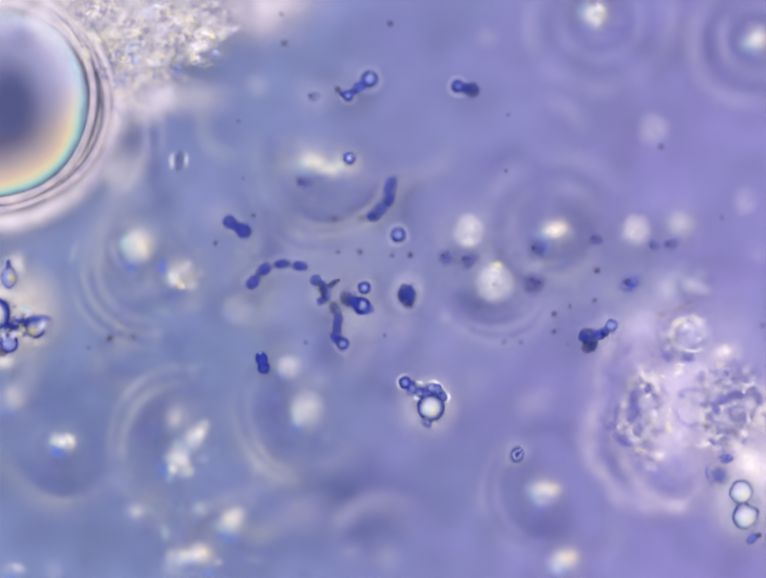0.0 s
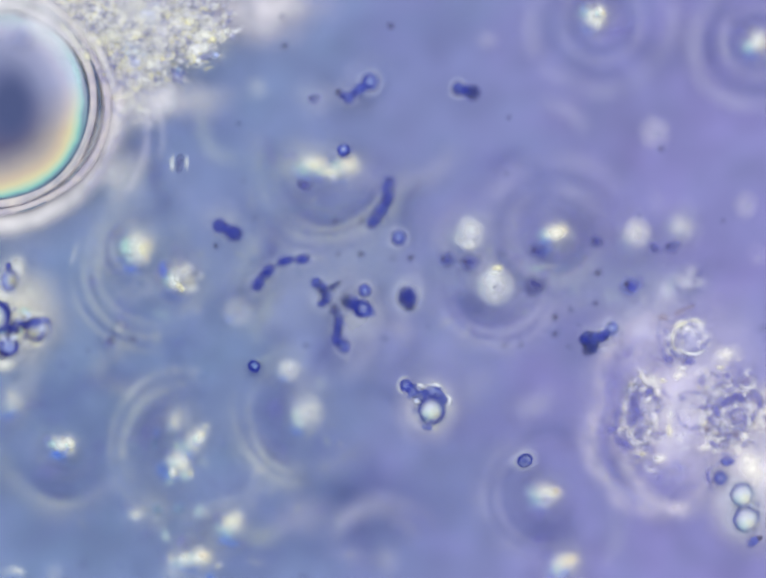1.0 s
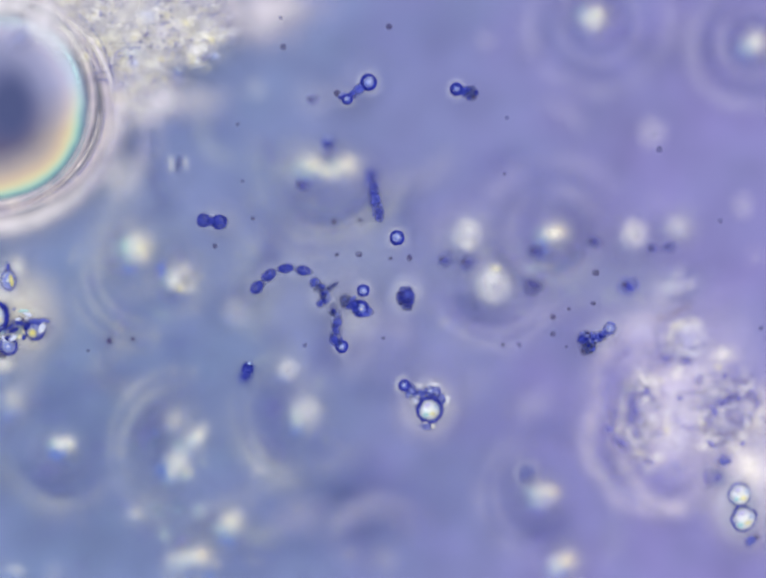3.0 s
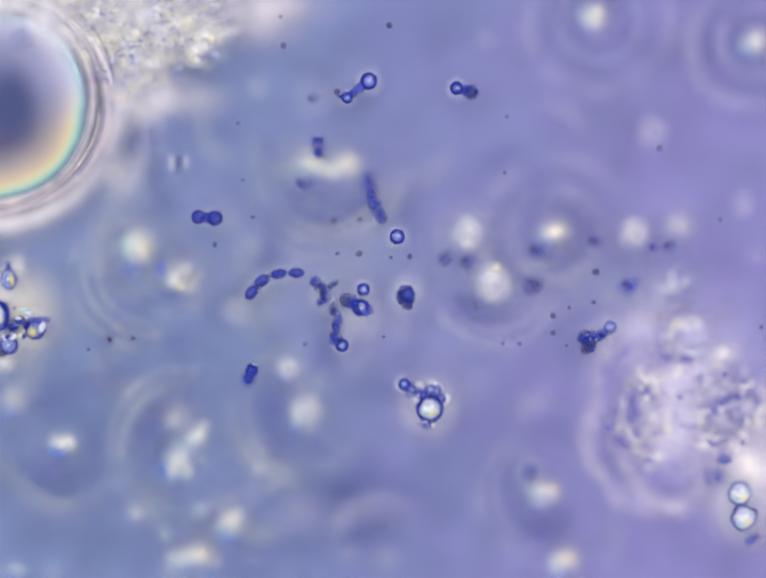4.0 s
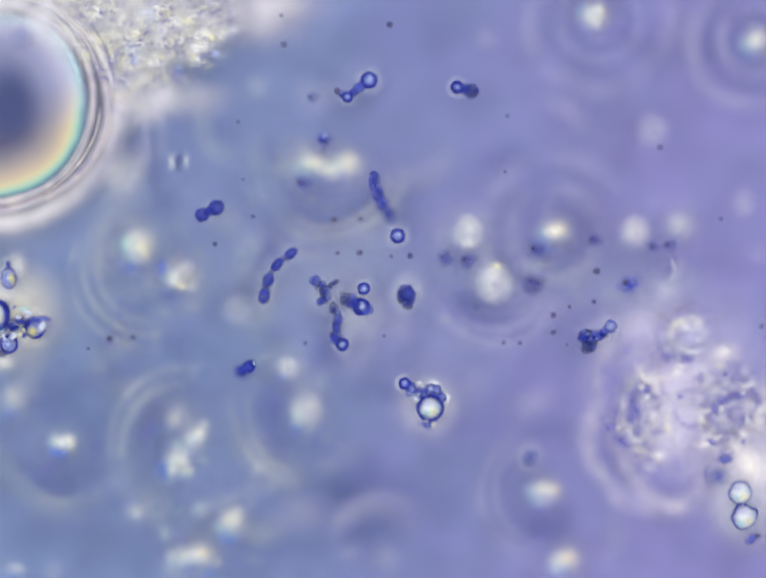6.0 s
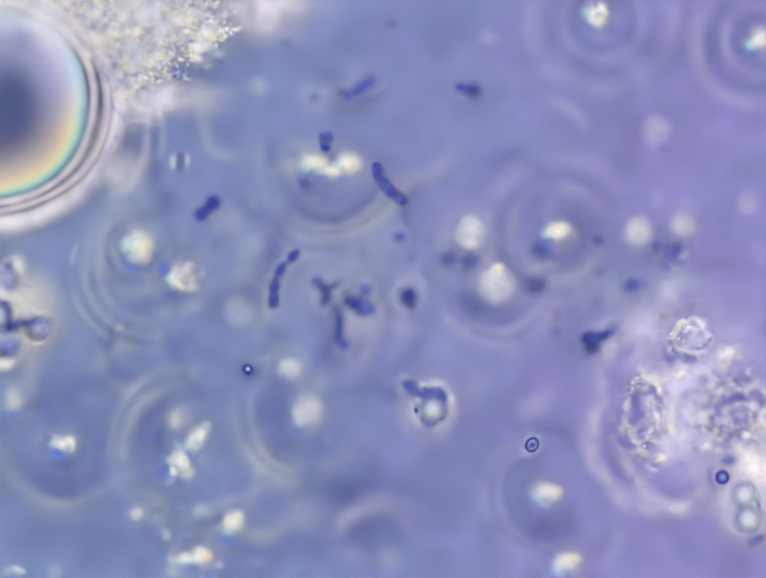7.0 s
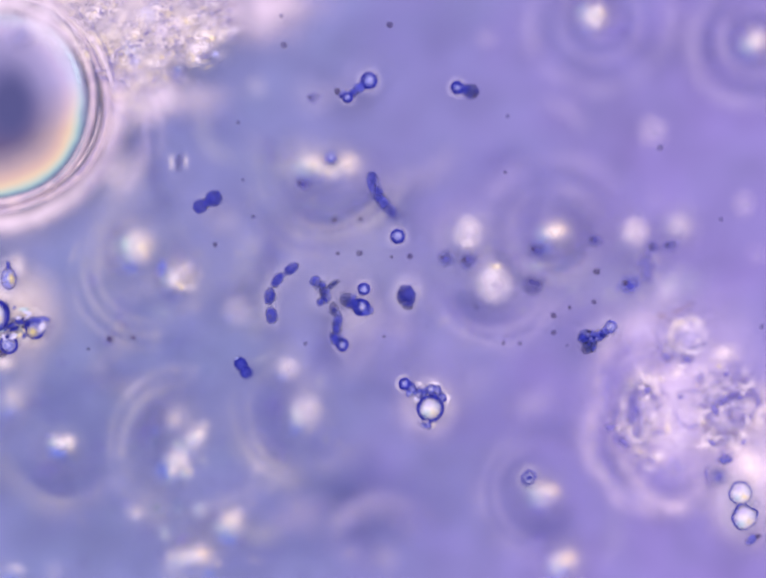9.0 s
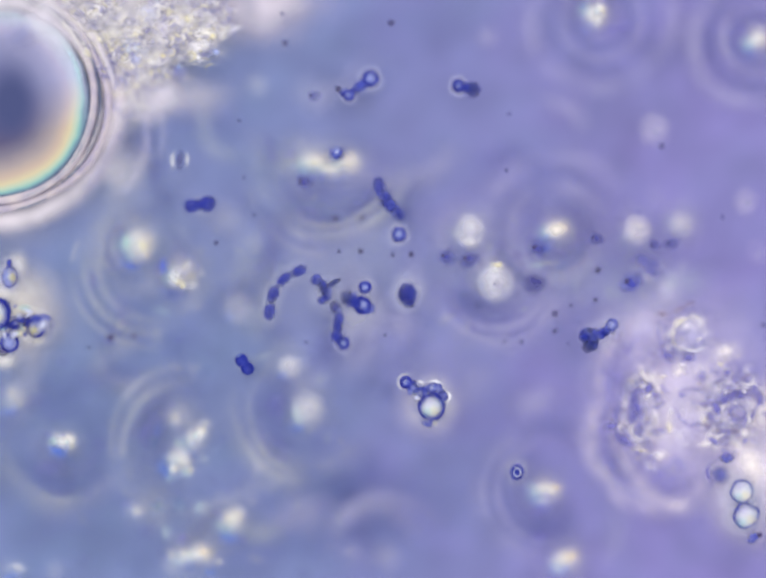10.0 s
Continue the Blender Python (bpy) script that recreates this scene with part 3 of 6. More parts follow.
    for u, v, rx, ry, colour in ((855, 809, 5, 4, (1.0, 1.0, 1.0)), (842, 806, 5, 3, (0.8, 0.95, 1.0)), (887, 869, 6, 9, (1.0, 0.98, 0.82)), (871, 862, 8, 4, (0.96, 0.93, 1.0))):
        part("glint", mound(rx / 1000, ry / 1000, 0.002, 0.3, u, 24, 7), jelly(colour, 0.45, 0.2, 60.0, 0.7), c, "bright glint", where=near(c, u, v, 0.011))


def dark_lumps():
    c = cluster("dark_cell", 831, 605, "dark blue angular cell with a ragged edge", "cell")
    lump("body", 0.0185, 0.0235, c, (0, 0, 0), DENSE, 12, 0.35, 4.4)
    lump("lobe", 0.012, 0.016, c, (0.006, 0.002, 0.006), BODY, 10, 0.25, 2.4)
    lump("lobe", 0.009, 0.014, c, (-0.012, -0.002, 0.004), MURK, 10, 0.3, 5.4)
    part("wall", hoop(0.0115, 0.016, 0.0028, 1.0, 0.3, 3), WALL, c, "dark inner ring", where=(0.002, 0.003, 0.013))
    lump("fold", 0.009, 0.012, c, (0.004, 0.004, 0.012), BODY, 30, 0.3, 1.2)
    lump("fold", 0.006, 0.006, c, near(c, 822, 598, 0.012), SOOT, 0, 0.3, 2.2)
    lump("fringe", 0.01, 0.007, c, near(c, 834, 627), MURK, 0, 0.4, 3.1)
    rng = random.Random(14)
    for i in range(16):
        a, q = rng.uniform(0, 6.28), rng.uniform(0.2, 1.0)
        lump("fold", rng.uniform(0.003, 0.006), rng.uniform(0.002, 0.004), c, (0.017 * q * math.cos(a), 0.022 * q * math.sin(a), 0.0155 - 0.01 * q * q), rng.choice((WALL, WALL, SOOT, BODY)), rng.uniform(0, 180), 0.4, i)
    # pale light fringe under the dark cell, a jelly mound
    part("capsule", mound(0.05, 0.054, 0.003, 0.2, 2), jelly(*HALO), c, "soft pale light halo, put in as jelly", where=(0, 0, -0.01))
    c = cluster("debris_clump", 1215, 690, "dark clump of brown debris with a blue cell on it", "debris", 0.095)
    for i, (u, v, rx, ry, mat) in enumerate(((1198, 686, 13, 12, DENSE), (1192, 694, 8, 9, MURK), (1212, 688, 14, 11, BODY), (1204, 680, 7, 5, MURK), (1210, 712, 6, 6, BODY), (1225, 690, 11, 9, DENSE), (1200, 712, 13, 12, MURK), (1213, 702, 10, 9, MURK), (1234, 684, 9, 8, MURK), (1206, 698, 7, 6, PALE), (1226, 686, 14, 11, BODY), (1237, 679, 9, 9, BODY), (1195, 691, 13, 14, DENSE), (1206, 710, 14, 11, MURK))):
        lump("lump", rx / 1000, ry / 1000, c, near(c, u, v), mat, i * 40, 0.3, i * 2.1)
    rng = random.Random(31)
    for i in range(16):
        lump("grain", rng.uniform(0.003, 0.006), rng.uniform(0.003, 0.005), c, near(c, 1207 + rng.uniform(-19, 26), 693 + rng.uniform(-16, 24), 0.008), rng.choice((SOOT, WALL, MURK, BODY, PALE)), rng.uniform(0, 180), 0.3, i)
    ring_cell("cell", 0.0125, c, near(c, 1249, 668), core_r=0.4, seed=9, rim=ROD_BLUE, body=PALE)
    # the clump's pale light fringe, laid under it as jelly
    part("capsule", mound(0.055, 0.05, 0.003, 0.25, 4), jelly((0.8, 0.8, 0.96), 0.5), c, "soft pale light halo, put in as jelly", where=near(c, 1222, 688, -0.014))


def edge_colony():
    c = cluster("edge_colony", 35, 650, "colony of blue cells with bright and amber cores", z=0.094)
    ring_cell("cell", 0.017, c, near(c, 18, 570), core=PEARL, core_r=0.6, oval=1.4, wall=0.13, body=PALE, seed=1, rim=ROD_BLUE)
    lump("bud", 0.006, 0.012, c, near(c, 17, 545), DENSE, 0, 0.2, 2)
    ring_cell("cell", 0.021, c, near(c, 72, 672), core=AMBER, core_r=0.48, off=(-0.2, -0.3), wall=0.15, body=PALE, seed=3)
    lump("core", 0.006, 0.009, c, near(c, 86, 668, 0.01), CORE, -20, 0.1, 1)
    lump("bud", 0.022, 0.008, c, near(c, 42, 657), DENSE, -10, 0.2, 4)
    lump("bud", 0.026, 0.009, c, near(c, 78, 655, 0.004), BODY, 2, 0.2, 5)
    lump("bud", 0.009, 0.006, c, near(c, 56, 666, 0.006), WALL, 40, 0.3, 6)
    # cream halo of light round these cells, put in as wide mounds
    part("capsule", mound(0.07, 0.06, 0.006, 0.3, 5), jelly((0.97, 0.93, 0.84), 0.85), c, "bright cream light halo, put in as jelly", where=near(c, 22, 650, -0.018))
    part("capsule", mound(0.05, 0.05, 0.006, 0.3, 8), jelly((0.95, 0.9, 0.84), 0.6), c, "bright cream light halo, put in as jelly", where=near(c, 40, 620, -0.02))
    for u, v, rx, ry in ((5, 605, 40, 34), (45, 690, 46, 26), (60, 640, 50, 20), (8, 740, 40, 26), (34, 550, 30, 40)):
        part("capsule", mound(rx / 1000, ry / 1000, 0.005, 0.3, u * 0.3), jelly((0.98, 0.94, 0.86), 0.75), c, "bright cream light halo, put in as jelly", where=near(c, u, v, -0.016))
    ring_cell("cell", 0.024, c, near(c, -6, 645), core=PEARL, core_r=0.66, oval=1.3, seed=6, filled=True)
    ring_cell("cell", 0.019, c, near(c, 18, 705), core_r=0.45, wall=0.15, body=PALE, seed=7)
    rng = random.Random(4)
    for i in range(26):
        mat = rng.choice((WALL, BODY, DENSE, PALE, SOOT, STRAW, CORE, MINT))
        u = rng.uniform(-5, 66)
        lump("bead", rng.uniform(0.004, 0.011), rng.uniform(0.0025, 0.005), c, near(c, u, 640 + u * 0.3 + rng.uniform(-22, 60 - u * 0.4), rng.uniform(0.0, 0.012)), mat, rng.uniform(0, 180), 0.4, i * 0.7)
    # coloured lumps made up for the racked-down look, hidden at rest
    for u, v, rx, ry, turn, mat in ((12, 545, 9, 6, 20, MURK), (36, 560, 7, 16, -20, BODY), (20, 572, 7, 10, 0, BODY), (58, 658, 16, 5, 10, STRAW), (82, 656, 14, 5, -15, MURK), (66, 678, 10, 7, 0, BODY), (76, 698, 10, 6, 20, STRAW), (96, 672, 7, 18, -10, BODY),
                                    (44, 672, 8, 12, 0, MINT), (10, 620, 7, 14, 0, BODY), (4, 640, 5, 14, 0, CORE), (20, 668, 7, 12, 10, BODY), (24, 704, 9, 6, 0, CORE), (8, 704, 5, 10, 0, MURK)):
        lump("lower_cell", rx / 1000, ry / 1000, c, near(c, u, v, -0.017), mat, turn, 0.35, u * 0.7)
    lump("core", 0.008, 0.008, c, near(c, 66, 678, 0.017), YOLK, 0, 0.2, 4)
    lump("core", 0.004, 0.013, c, near(c, 23, 570, 0.014), YOLK, 10, 0.2, 5)
    lump("core", 0.005, 0.011, c, near(c, 86, 668, 0.017), CORE, -20, 0.2, 6)
    lump("bud", 0.012, 0.009, c, near(c, 6, 722), SOOT, 30, 0.3, 8)
    lump("core", 0.008, 0.006, c, near(c, 26, 688, 0.008), CORE, 30, 0.2, 9)
    lump("bud", 0.008, 0.012, c, near(c, 30, 668), PALE, 30, 0.2, 9)
    # wider, fainter halo light, also jelly
    part("capsule", mound(0.13, 0.12, 0.006, 0.25, 3), jelly((0.84, 0.8, 0.82), 0.55), c, "soft pale light halo, put in as jelly", where=near(c, 35, 650, -0.025))
    part("capsule", mound(0.1, 0.13, 0.006, 0.25, 7), jelly((0.9, 0.86, 0.82), 0.55, 0.4, 12.0, 0.7), c, "soft cream light halo, put in as jelly", where=near(c, 38, 625, -0.03))


def droplet_string():
    c = cluster("droplet_string", 1515, 1040, "string of bright droplets with dark blue rims", "droplets", z=0.092)
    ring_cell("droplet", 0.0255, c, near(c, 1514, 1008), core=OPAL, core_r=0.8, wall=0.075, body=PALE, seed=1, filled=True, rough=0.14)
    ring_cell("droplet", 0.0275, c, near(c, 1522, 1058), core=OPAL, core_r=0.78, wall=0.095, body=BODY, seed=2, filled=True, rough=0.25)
    lump("bud", 0.012, 0.01, c, near(c, 1536, 1104), BODY, 40, 0.35, 3)
    lump("bud", 0.007, 0.005, c, near(c, 1550, 1097), SOOT, 40, 0.3, 4)
    ring_cell("small_droplet", 0.013, c, near(c, 1470, 974, -0.018), core_r=0.5, seed=5)
    lump("bud", 0.014, 0.01, c, near(c, 1484, 940), BODY, 0, 0.35, 6)
    # rings and cores added below, only for the lowered focus
    for u, v, r in ((1520, 1000, 16), (1530, 1030, 15), (1528, 1068, 18)):
        part("lower_ring", hoop(r / 1000, r * 0.85 / 1000, 0.003, 1.0, 0.3, u), DENSE, c, "dark ring added for the racked-down focus", where=near(c, u, v, -0.017))
        lump("lower_core", r * 0.0006, r * 0.0005, c, near(c, u, v, -0.016), CORE, 0, 0.3, v)
    # light halo of the whole string, put in as one mound
    part("capsule", mound(0.075, 0.1, 0.006, 0.2, 3), jelly((0.74, 0.7, 0.86), 0.55), c, "soft pale light halo, put in as jelly", where=near(c, 1518, 1040, -0.03))


budding_cells()
branched_colony()
droplet_colony()
dark_lumps()
edge_colony()
droplet_string()


# ---- the large bubble ----
def oil_bubble():
    c = root("oil_bubble", at(-9, 211, 0.089), "large round oil bubble with rainbow rim and dark middle", "bubble")
    bm = mound(0.187, 0.192, 0.03, 0.0, 0, 96, 16)
    for v in bm.verts:
        q = min((v.co.x / 0.187) ** 2 + (v.co.y / 0.192) ** 2, 1)
        v.co.z = 0.009 * (1 - q) ** 0.5
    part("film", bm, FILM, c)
    # bright and dark edge lines and outer glow, put in as coloured rings
    part("rim", hoop(0.1905, 0.1945, 0.0022, 1, 0.03, 1, 96), RIM_DARK, c, "thin dark rim")
    part("rim", hoop(0.2, 0.204, 0.0078, 0.5, 0.03, 2, 96), RIM_PALE, c, "pale rim")
    part("rim", hoop(0.214, 0.217, 0.0026, 0.8, 0.05, 3, 96), RIM_DARK, c, "thin dark rim")
    part("rim", hoop(0.223, 0.226, 0.0072, 0.5, 0.05, 4, 96), RIM_PALE, c, "pale rim")
    for i, (dx, dy, r, w, start, sweep, colour, dense) in enumerate((
            (6, 8, 196, 6, 15, 60, (0.98, 0.95, 0.8), 0.7), (2, 14, 204, 4, 8, 70, (0.12, 0.13, 0.36), 0.6), (10, 4, 206, 7, 20, 75, (0.97, 0.9, 0.95), 0.7), (14, 16, 214, 4, 5, 60, (0.2, 0.2, 0.5), 0.5),
            (18, 6, 218, 8, 12, 60, (0.98, 0.93, 0.82), 0.6), (20, 22, 226, 5, 0, 55, (0.16, 0.17, 0.44), 0.4), (12, -6, 232, 10, 5, 50, (0.92, 0.86, 0.96), 0.5), (-4, 2, 184, 7, 10, 45, (0.6, 0.9, 0.95), 0.7),
            (4, -4, 208, 5, 290, 70, (0.96, 0.84, 0.86), 0.55), (2, 2, 222, 4, 285, 80, (0.2, 0.22, 0.5), 0.4), (0, 0, 200, 4, 275, 85, (0.2, 0.34, 0.42), 0.45))):
        part("streak", ripple(r / 1000, r * 1.02 / 1000, w / 1000, 0.004, start, sweep, 0.05, i * 1.9, 72), jelly(colour, dense, 0.6, 25.0), c, "bright or dark streak along the rim", where=(dx / 1000, dy / 1000, 0.006 + 0.0006 * i))
    part("glow_ring", ripple(0.24, 0.243, 0.042, 0.004, seed=2, spokes=96), jelly((0.82, 0.76, 0.82), 1.0), c, "soft pale ring", where=(0, 0, -0.015))


oil_bubble()


# ---- the grainy clump beside it ----
def grainy_clump():
    c = root("grainy_clump", at(280, 40, 0.082), "crumbly clump of pale cream and blue grains", "clump")
    for i, (u, v, rx, ry, colour, dense) in enumerate((
            (250, -20, 270, 215, (0.95, 0.92, 0.97), 1.4), (330, 30, 170, 125, (0.92, 0.9, 0.94), 0.9), (510, 20, 200, 95, (0.82, 0.75, 0.84), 0.75), (400, 80, 120, 80, (0.78, 0.76, 0.78), 0.45),
            (245, 150, 130, 150, (0.95, 0.91, 0.92), 0.9), (310, 205, 160, 70, (0.88, 0.83, 0.92), 0.65), (235, 345, 80, 60, (0.86, 0.82, 0.9), 0.45), (400, 200, 120, 60, (0.66, 0.64, 0.74), 0.35))):
        part("jelly_mass", mound(rx / 1000, ry / 1000, 0.01, 0.35, 7 + i * 2), jelly(colour, dense, 0.4, 16.0), c, "pale jelly mass", where=near(c, u, v, -0.028 + 0.001 * i))
    for i, (r, start, sweep, w, colour, dense) in enumerate(((258, -45, 70, 14, (0.84, 0.76, 0.95), 0.4), (282, -50, 60, 16, (0.3, 0.3, 0.66), 0.25), (300, -20, 60, 14, (0.9, 0.84, 0.95), 0.4), (322, -45, 50, 16, (0.8, 0.74, 0.94), 0.35), (345, 0, 40, 16, (0.86, 0.8, 0.95), 0.35), (272, 0, 50, 12, (0.95, 0.9, 0.85), 0.4))):
        part("wisp", ripple(r / 1000, r / 1000, w / 1000, 0.004, start, sweep, 0.3, i * 2.3, 48), jelly(colour, dense * 0.55, 0.95, 30.0), c, "pale lilac wisp", where=near(c, -6, 214, -0.006 + 0.0008 * i))
    rng = random.Random(5)
    spots = []
    while len(spots) < 420:
        u, v = rng.uniform(80, 480), rng.uniform(-60, 165)
        inside = ((u - 280) / 190) ** 2 + ((v + 10) / 150) ** 2
        if inside < rng.uniform(0.55, 1.05) and (u + 6) ** 2 + (v - 214) ** 2 > 225 ** 2:
            p = near(c, u, v, rng.uniform(-0.02, -0.005))
            spots.append((*p, rng.uniform(0.0025, 0.008)))
    def patch(r):
        while True:
            u, v = r.uniform(60, 480), r.uniform(-30, 200)
            if ((u - 285) / 215) ** 2 + ((v - 0) / 175) ** 2 < r.uniform(0.2, 1.1) and (u + 6) ** 2 + (v - 214) ** 2 > 205 ** 2:
                p = near(c, u, v)
                return p.x, p.y

    for k, (colour, dense, n) in enumerate((((0.97, 0.94, 1.0), 0.62, 130), ((0.4, 0.4, 0.68), 0.5, 110), ((1.0, 0.93, 0.66), 0.55, 70), ((1.0, 0.97, 0.98), 0.6, 130), ((0.28, 0.27, 0.52), 0.5, 70))):
        thread_layer(c, (0, 0, 0.004 * k + 0.001), squiggles(patch, n * 2, 40 + k, (0.003, 0.018), 0.005), jelly(colour, dense * 0.85, 0.9, 22.0), "tangled fine threads")
        thread_layer(c, (0, 0, 0.0009 * k - 0.003), squiggles(patch, n * 2, 140 + k, (0.003, 0.014), 0.005), jelly(colour, dense * 1.5, 0.6, 22.0), "deeper tangled threads")
    for i in range(64):
        u, v = rng.uniform(110, 450), rng.uniform(-10, 130)
        if ((u - 285) / 190) ** 2 + (v / 150) ** 2 < 1 and (u + 6) ** 2 + (v - 214) ** 2 > 235 ** 2:
            r = rng.uniform(9, 30) / 1000
            colour = rng.choice(((0.66, 0.7, 0.95), (1.0, 0.96, 0.84), (0.84, 0.78, 0.98), (1.0, 0.93, 0.66), (1.0, 0.99, 1.0), (0.97, 0.9, 0.86), (0.5, 0.54, 0.8)))
            part("blotch", mound(r, r * rng.uniform(0.5, 0.9), 0.004, 0.6, i * 0.9, 28, 7), jelly(colour, 0.42, 0.5, 40.0), c, "tinted blotch of jelly", where=near(c, u, v, -0.013 + 0.0002 * i)).rotation_euler = (0, 0, rng.uniform(0, 3.1))
    for u, v, r, colour in ((195, 82, 34, (1.0, 0.95, 0.74)), (232, 70, 26, (1.0, 0.97, 0.86)), (176, 112, 22, (1.0, 0.95, 0.72)), (362, 46, 26, (1.0, 0.97, 1.0)), (385, 42, 16, (1.0, 0.93, 0.6)), (300, 30, 30, (0.74, 0.76, 0.98)), (265, 100, 30, (0.78, 0.84, 0.96)),
                            (420, 70, 24, (1.0, 0.97, 0.9)), (405, 98, 26, (0.97, 0.94, 0.98)), (335, 60, 26, (0.86, 0.82, 1.0)), (150, 60, 20, (0.98, 0.92, 0.96)), (418, 95, 14, (1.0, 1.0, 1.0)), (440, 110, 12, (0.45, 0.52, 0.9)), (402, 122, 12, (0.95, 0.95, 1.0)), (432, 78, 13, (1.0, 0.92, 0.6)), (310, 130, 16, (1.0, 0.98, 0.9)), (330, 118, 9, (1.0, 0.88, 0.4)), (365, 140, 9, (0.2, 0.34, 0.75)), (275, 125, 20, (0.6, 0.64, 0.98))):
        part("blotch", mound(r / 1000, r * 0.8 / 1000, 0.004, 0.4, u, 28, 7), jelly(colour, 0.75, 0.3, 40.0, 0.8), c, "tinted blotch of jelly", where=near(c, u, v, 0.008))

    def fringe(r):
        a, far = r.uniform(-0.1, 0.95), r.uniform(0.225, 0.3)
        p = near(c, -6, 214)
        return p.x + far * math.cos(a), p.y + far * math.sin(a)

    for k, (colour, dense, n) in enumerate((((0.97, 0.93, 0.98), 0.26, 26), ((0.24, 0.26, 0.6), 0.22, 16), ((1.0, 0.93, 0.75), 0.25, 10))):
        thread_layer(c, (0, 0, 0.002 * k - 0.002), squiggles(fringe, n, 90 + k, (0.02, 0.06), 0.007), jelly(colour, dense, 0.4), "soft threads round the bubble")
    # added veils: haze and glow laid on to brighten and soften what lies below
    part("veil", mound(0.12, 0.05, 0.005, 0.3, 9), jelly((0.8, 0.77, 0.84), 0.7, 0.5, 18.0), c, "pale haze over the top of the bubble", where=near(c, 10, 8, 0.034))
    part("veil", mound(0.04, 0.035, 0.005, 0.3, 4), jelly((0.3, 0.32, 0.58), 0.5, 0.5, 18.0), c, "dim patch over the bubble", where=near(c, 38, 74, 0.036))
    veil = part("veil", mound(0.15, 0.06, 0.005, 0.4, 6), jelly((0.9, 0.86, 0.96), 0.6, 0.5, 18.0), c, "lilac glow over the bubble's rim", where=near(c, 105, 55, 0.034))
    veil.rotation_euler = (0, 0, radians(-42))
    part("veil", mound(0.21, 0.17, 0.005, 0.3, 3), jelly((0.99, 0.95, 0.98), 0.24, 0.5, 16.0), c, "thin bright veil", where=near(c, 270, 5, 0.016))
    grains = new("grains", scatter(spots, 3))
    grains.data.materials.append(GRAIN)
    grains.parent = c
    tagged(grains, "small mixed cream, white and blue grains", kind="stuff")


grainy_clump()


# ---- the large cell ----
def large_cell():
    c = root("large_cell", at(1390, 840, 0.085), "large pale round cell full of folds, spots and small vacuoles", "cell")
    lilac, cream, violet = (0.7, 0.64, 0.98), (0.98, 0.9, 0.86), (0.17, 0.16, 0.5)

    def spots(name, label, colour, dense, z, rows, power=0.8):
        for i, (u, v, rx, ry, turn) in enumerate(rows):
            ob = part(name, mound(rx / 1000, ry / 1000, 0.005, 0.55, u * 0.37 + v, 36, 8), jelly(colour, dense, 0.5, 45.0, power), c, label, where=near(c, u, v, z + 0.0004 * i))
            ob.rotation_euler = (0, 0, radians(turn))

    def folds(name, label, colour, dense, z, rows):
        for i, (u, v, rx, ry, w, start, sweep) in enumerate(rows):
            part(name, ripple(rx / 1000, ry / 1000, w / 1000, 0.005, start, sweep, 0.3, u * 0.21, 72), jelly(colour, dense, 0.7, 30.0, 0.8), c, label, where=near(c, u, v, z + 0.0004 * i))

    for i, (u, v, rx, ry, colour, dense) in enumerate((
            (1400, 830, 255, 270, lilac, 0.74), (1530, 970, 125, 180, (0.92, 0.85, 0.98), 0.8), (1390, 830, 185, 190, (0.86, 0.78, 0.98), 0.62), (1330, 690, 140, 110, (0.76, 0.7, 0.96), 0.45), (1360, 600, 50, 60, (0.8, 0.76, 0.98), 0.4))):
        part("cytoplasm", mound(rx / 1000, ry / 1000, 0.012, 0.25, 4 + i), jelly(colour, dense, 0.5, 18.0, 0.75), c, "pale lilac jelly", where=near(c, u, v, -0.034 + 0.002 * i))
    folds("membrane", "soft pink rim", (0.94, 0.84, 0.95), 0.22, -0.008, ((1392, 835, 185, 195, 30, 95, 190), (1400, 850, 150, 178, 26, 160, 130), (1380, 860, 110, 190, 24, 200, 120)))
    folds("membrane", "darker inner rim", (0.26, 0.25, 0.66), 0.26, -0.006, ((1392, 840, 164, 172, 16, 110, 150), (1400, 830, 136, 140, 15, 130, 100)))
    # refracted bright spots, put in as pale mounds
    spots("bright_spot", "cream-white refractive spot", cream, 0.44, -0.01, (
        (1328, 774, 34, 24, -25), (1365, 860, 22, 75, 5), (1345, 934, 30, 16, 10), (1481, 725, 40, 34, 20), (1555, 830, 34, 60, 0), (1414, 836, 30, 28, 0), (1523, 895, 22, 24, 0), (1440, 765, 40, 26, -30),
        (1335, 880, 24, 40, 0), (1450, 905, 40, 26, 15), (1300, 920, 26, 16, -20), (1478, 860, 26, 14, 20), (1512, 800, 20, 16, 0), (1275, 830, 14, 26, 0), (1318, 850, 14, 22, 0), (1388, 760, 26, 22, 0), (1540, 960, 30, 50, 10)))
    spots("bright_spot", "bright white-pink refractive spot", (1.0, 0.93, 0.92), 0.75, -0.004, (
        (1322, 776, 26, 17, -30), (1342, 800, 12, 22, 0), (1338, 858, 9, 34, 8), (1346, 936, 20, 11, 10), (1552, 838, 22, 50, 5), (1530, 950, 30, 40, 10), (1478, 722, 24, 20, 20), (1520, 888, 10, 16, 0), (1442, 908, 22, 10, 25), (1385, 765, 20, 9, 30)))
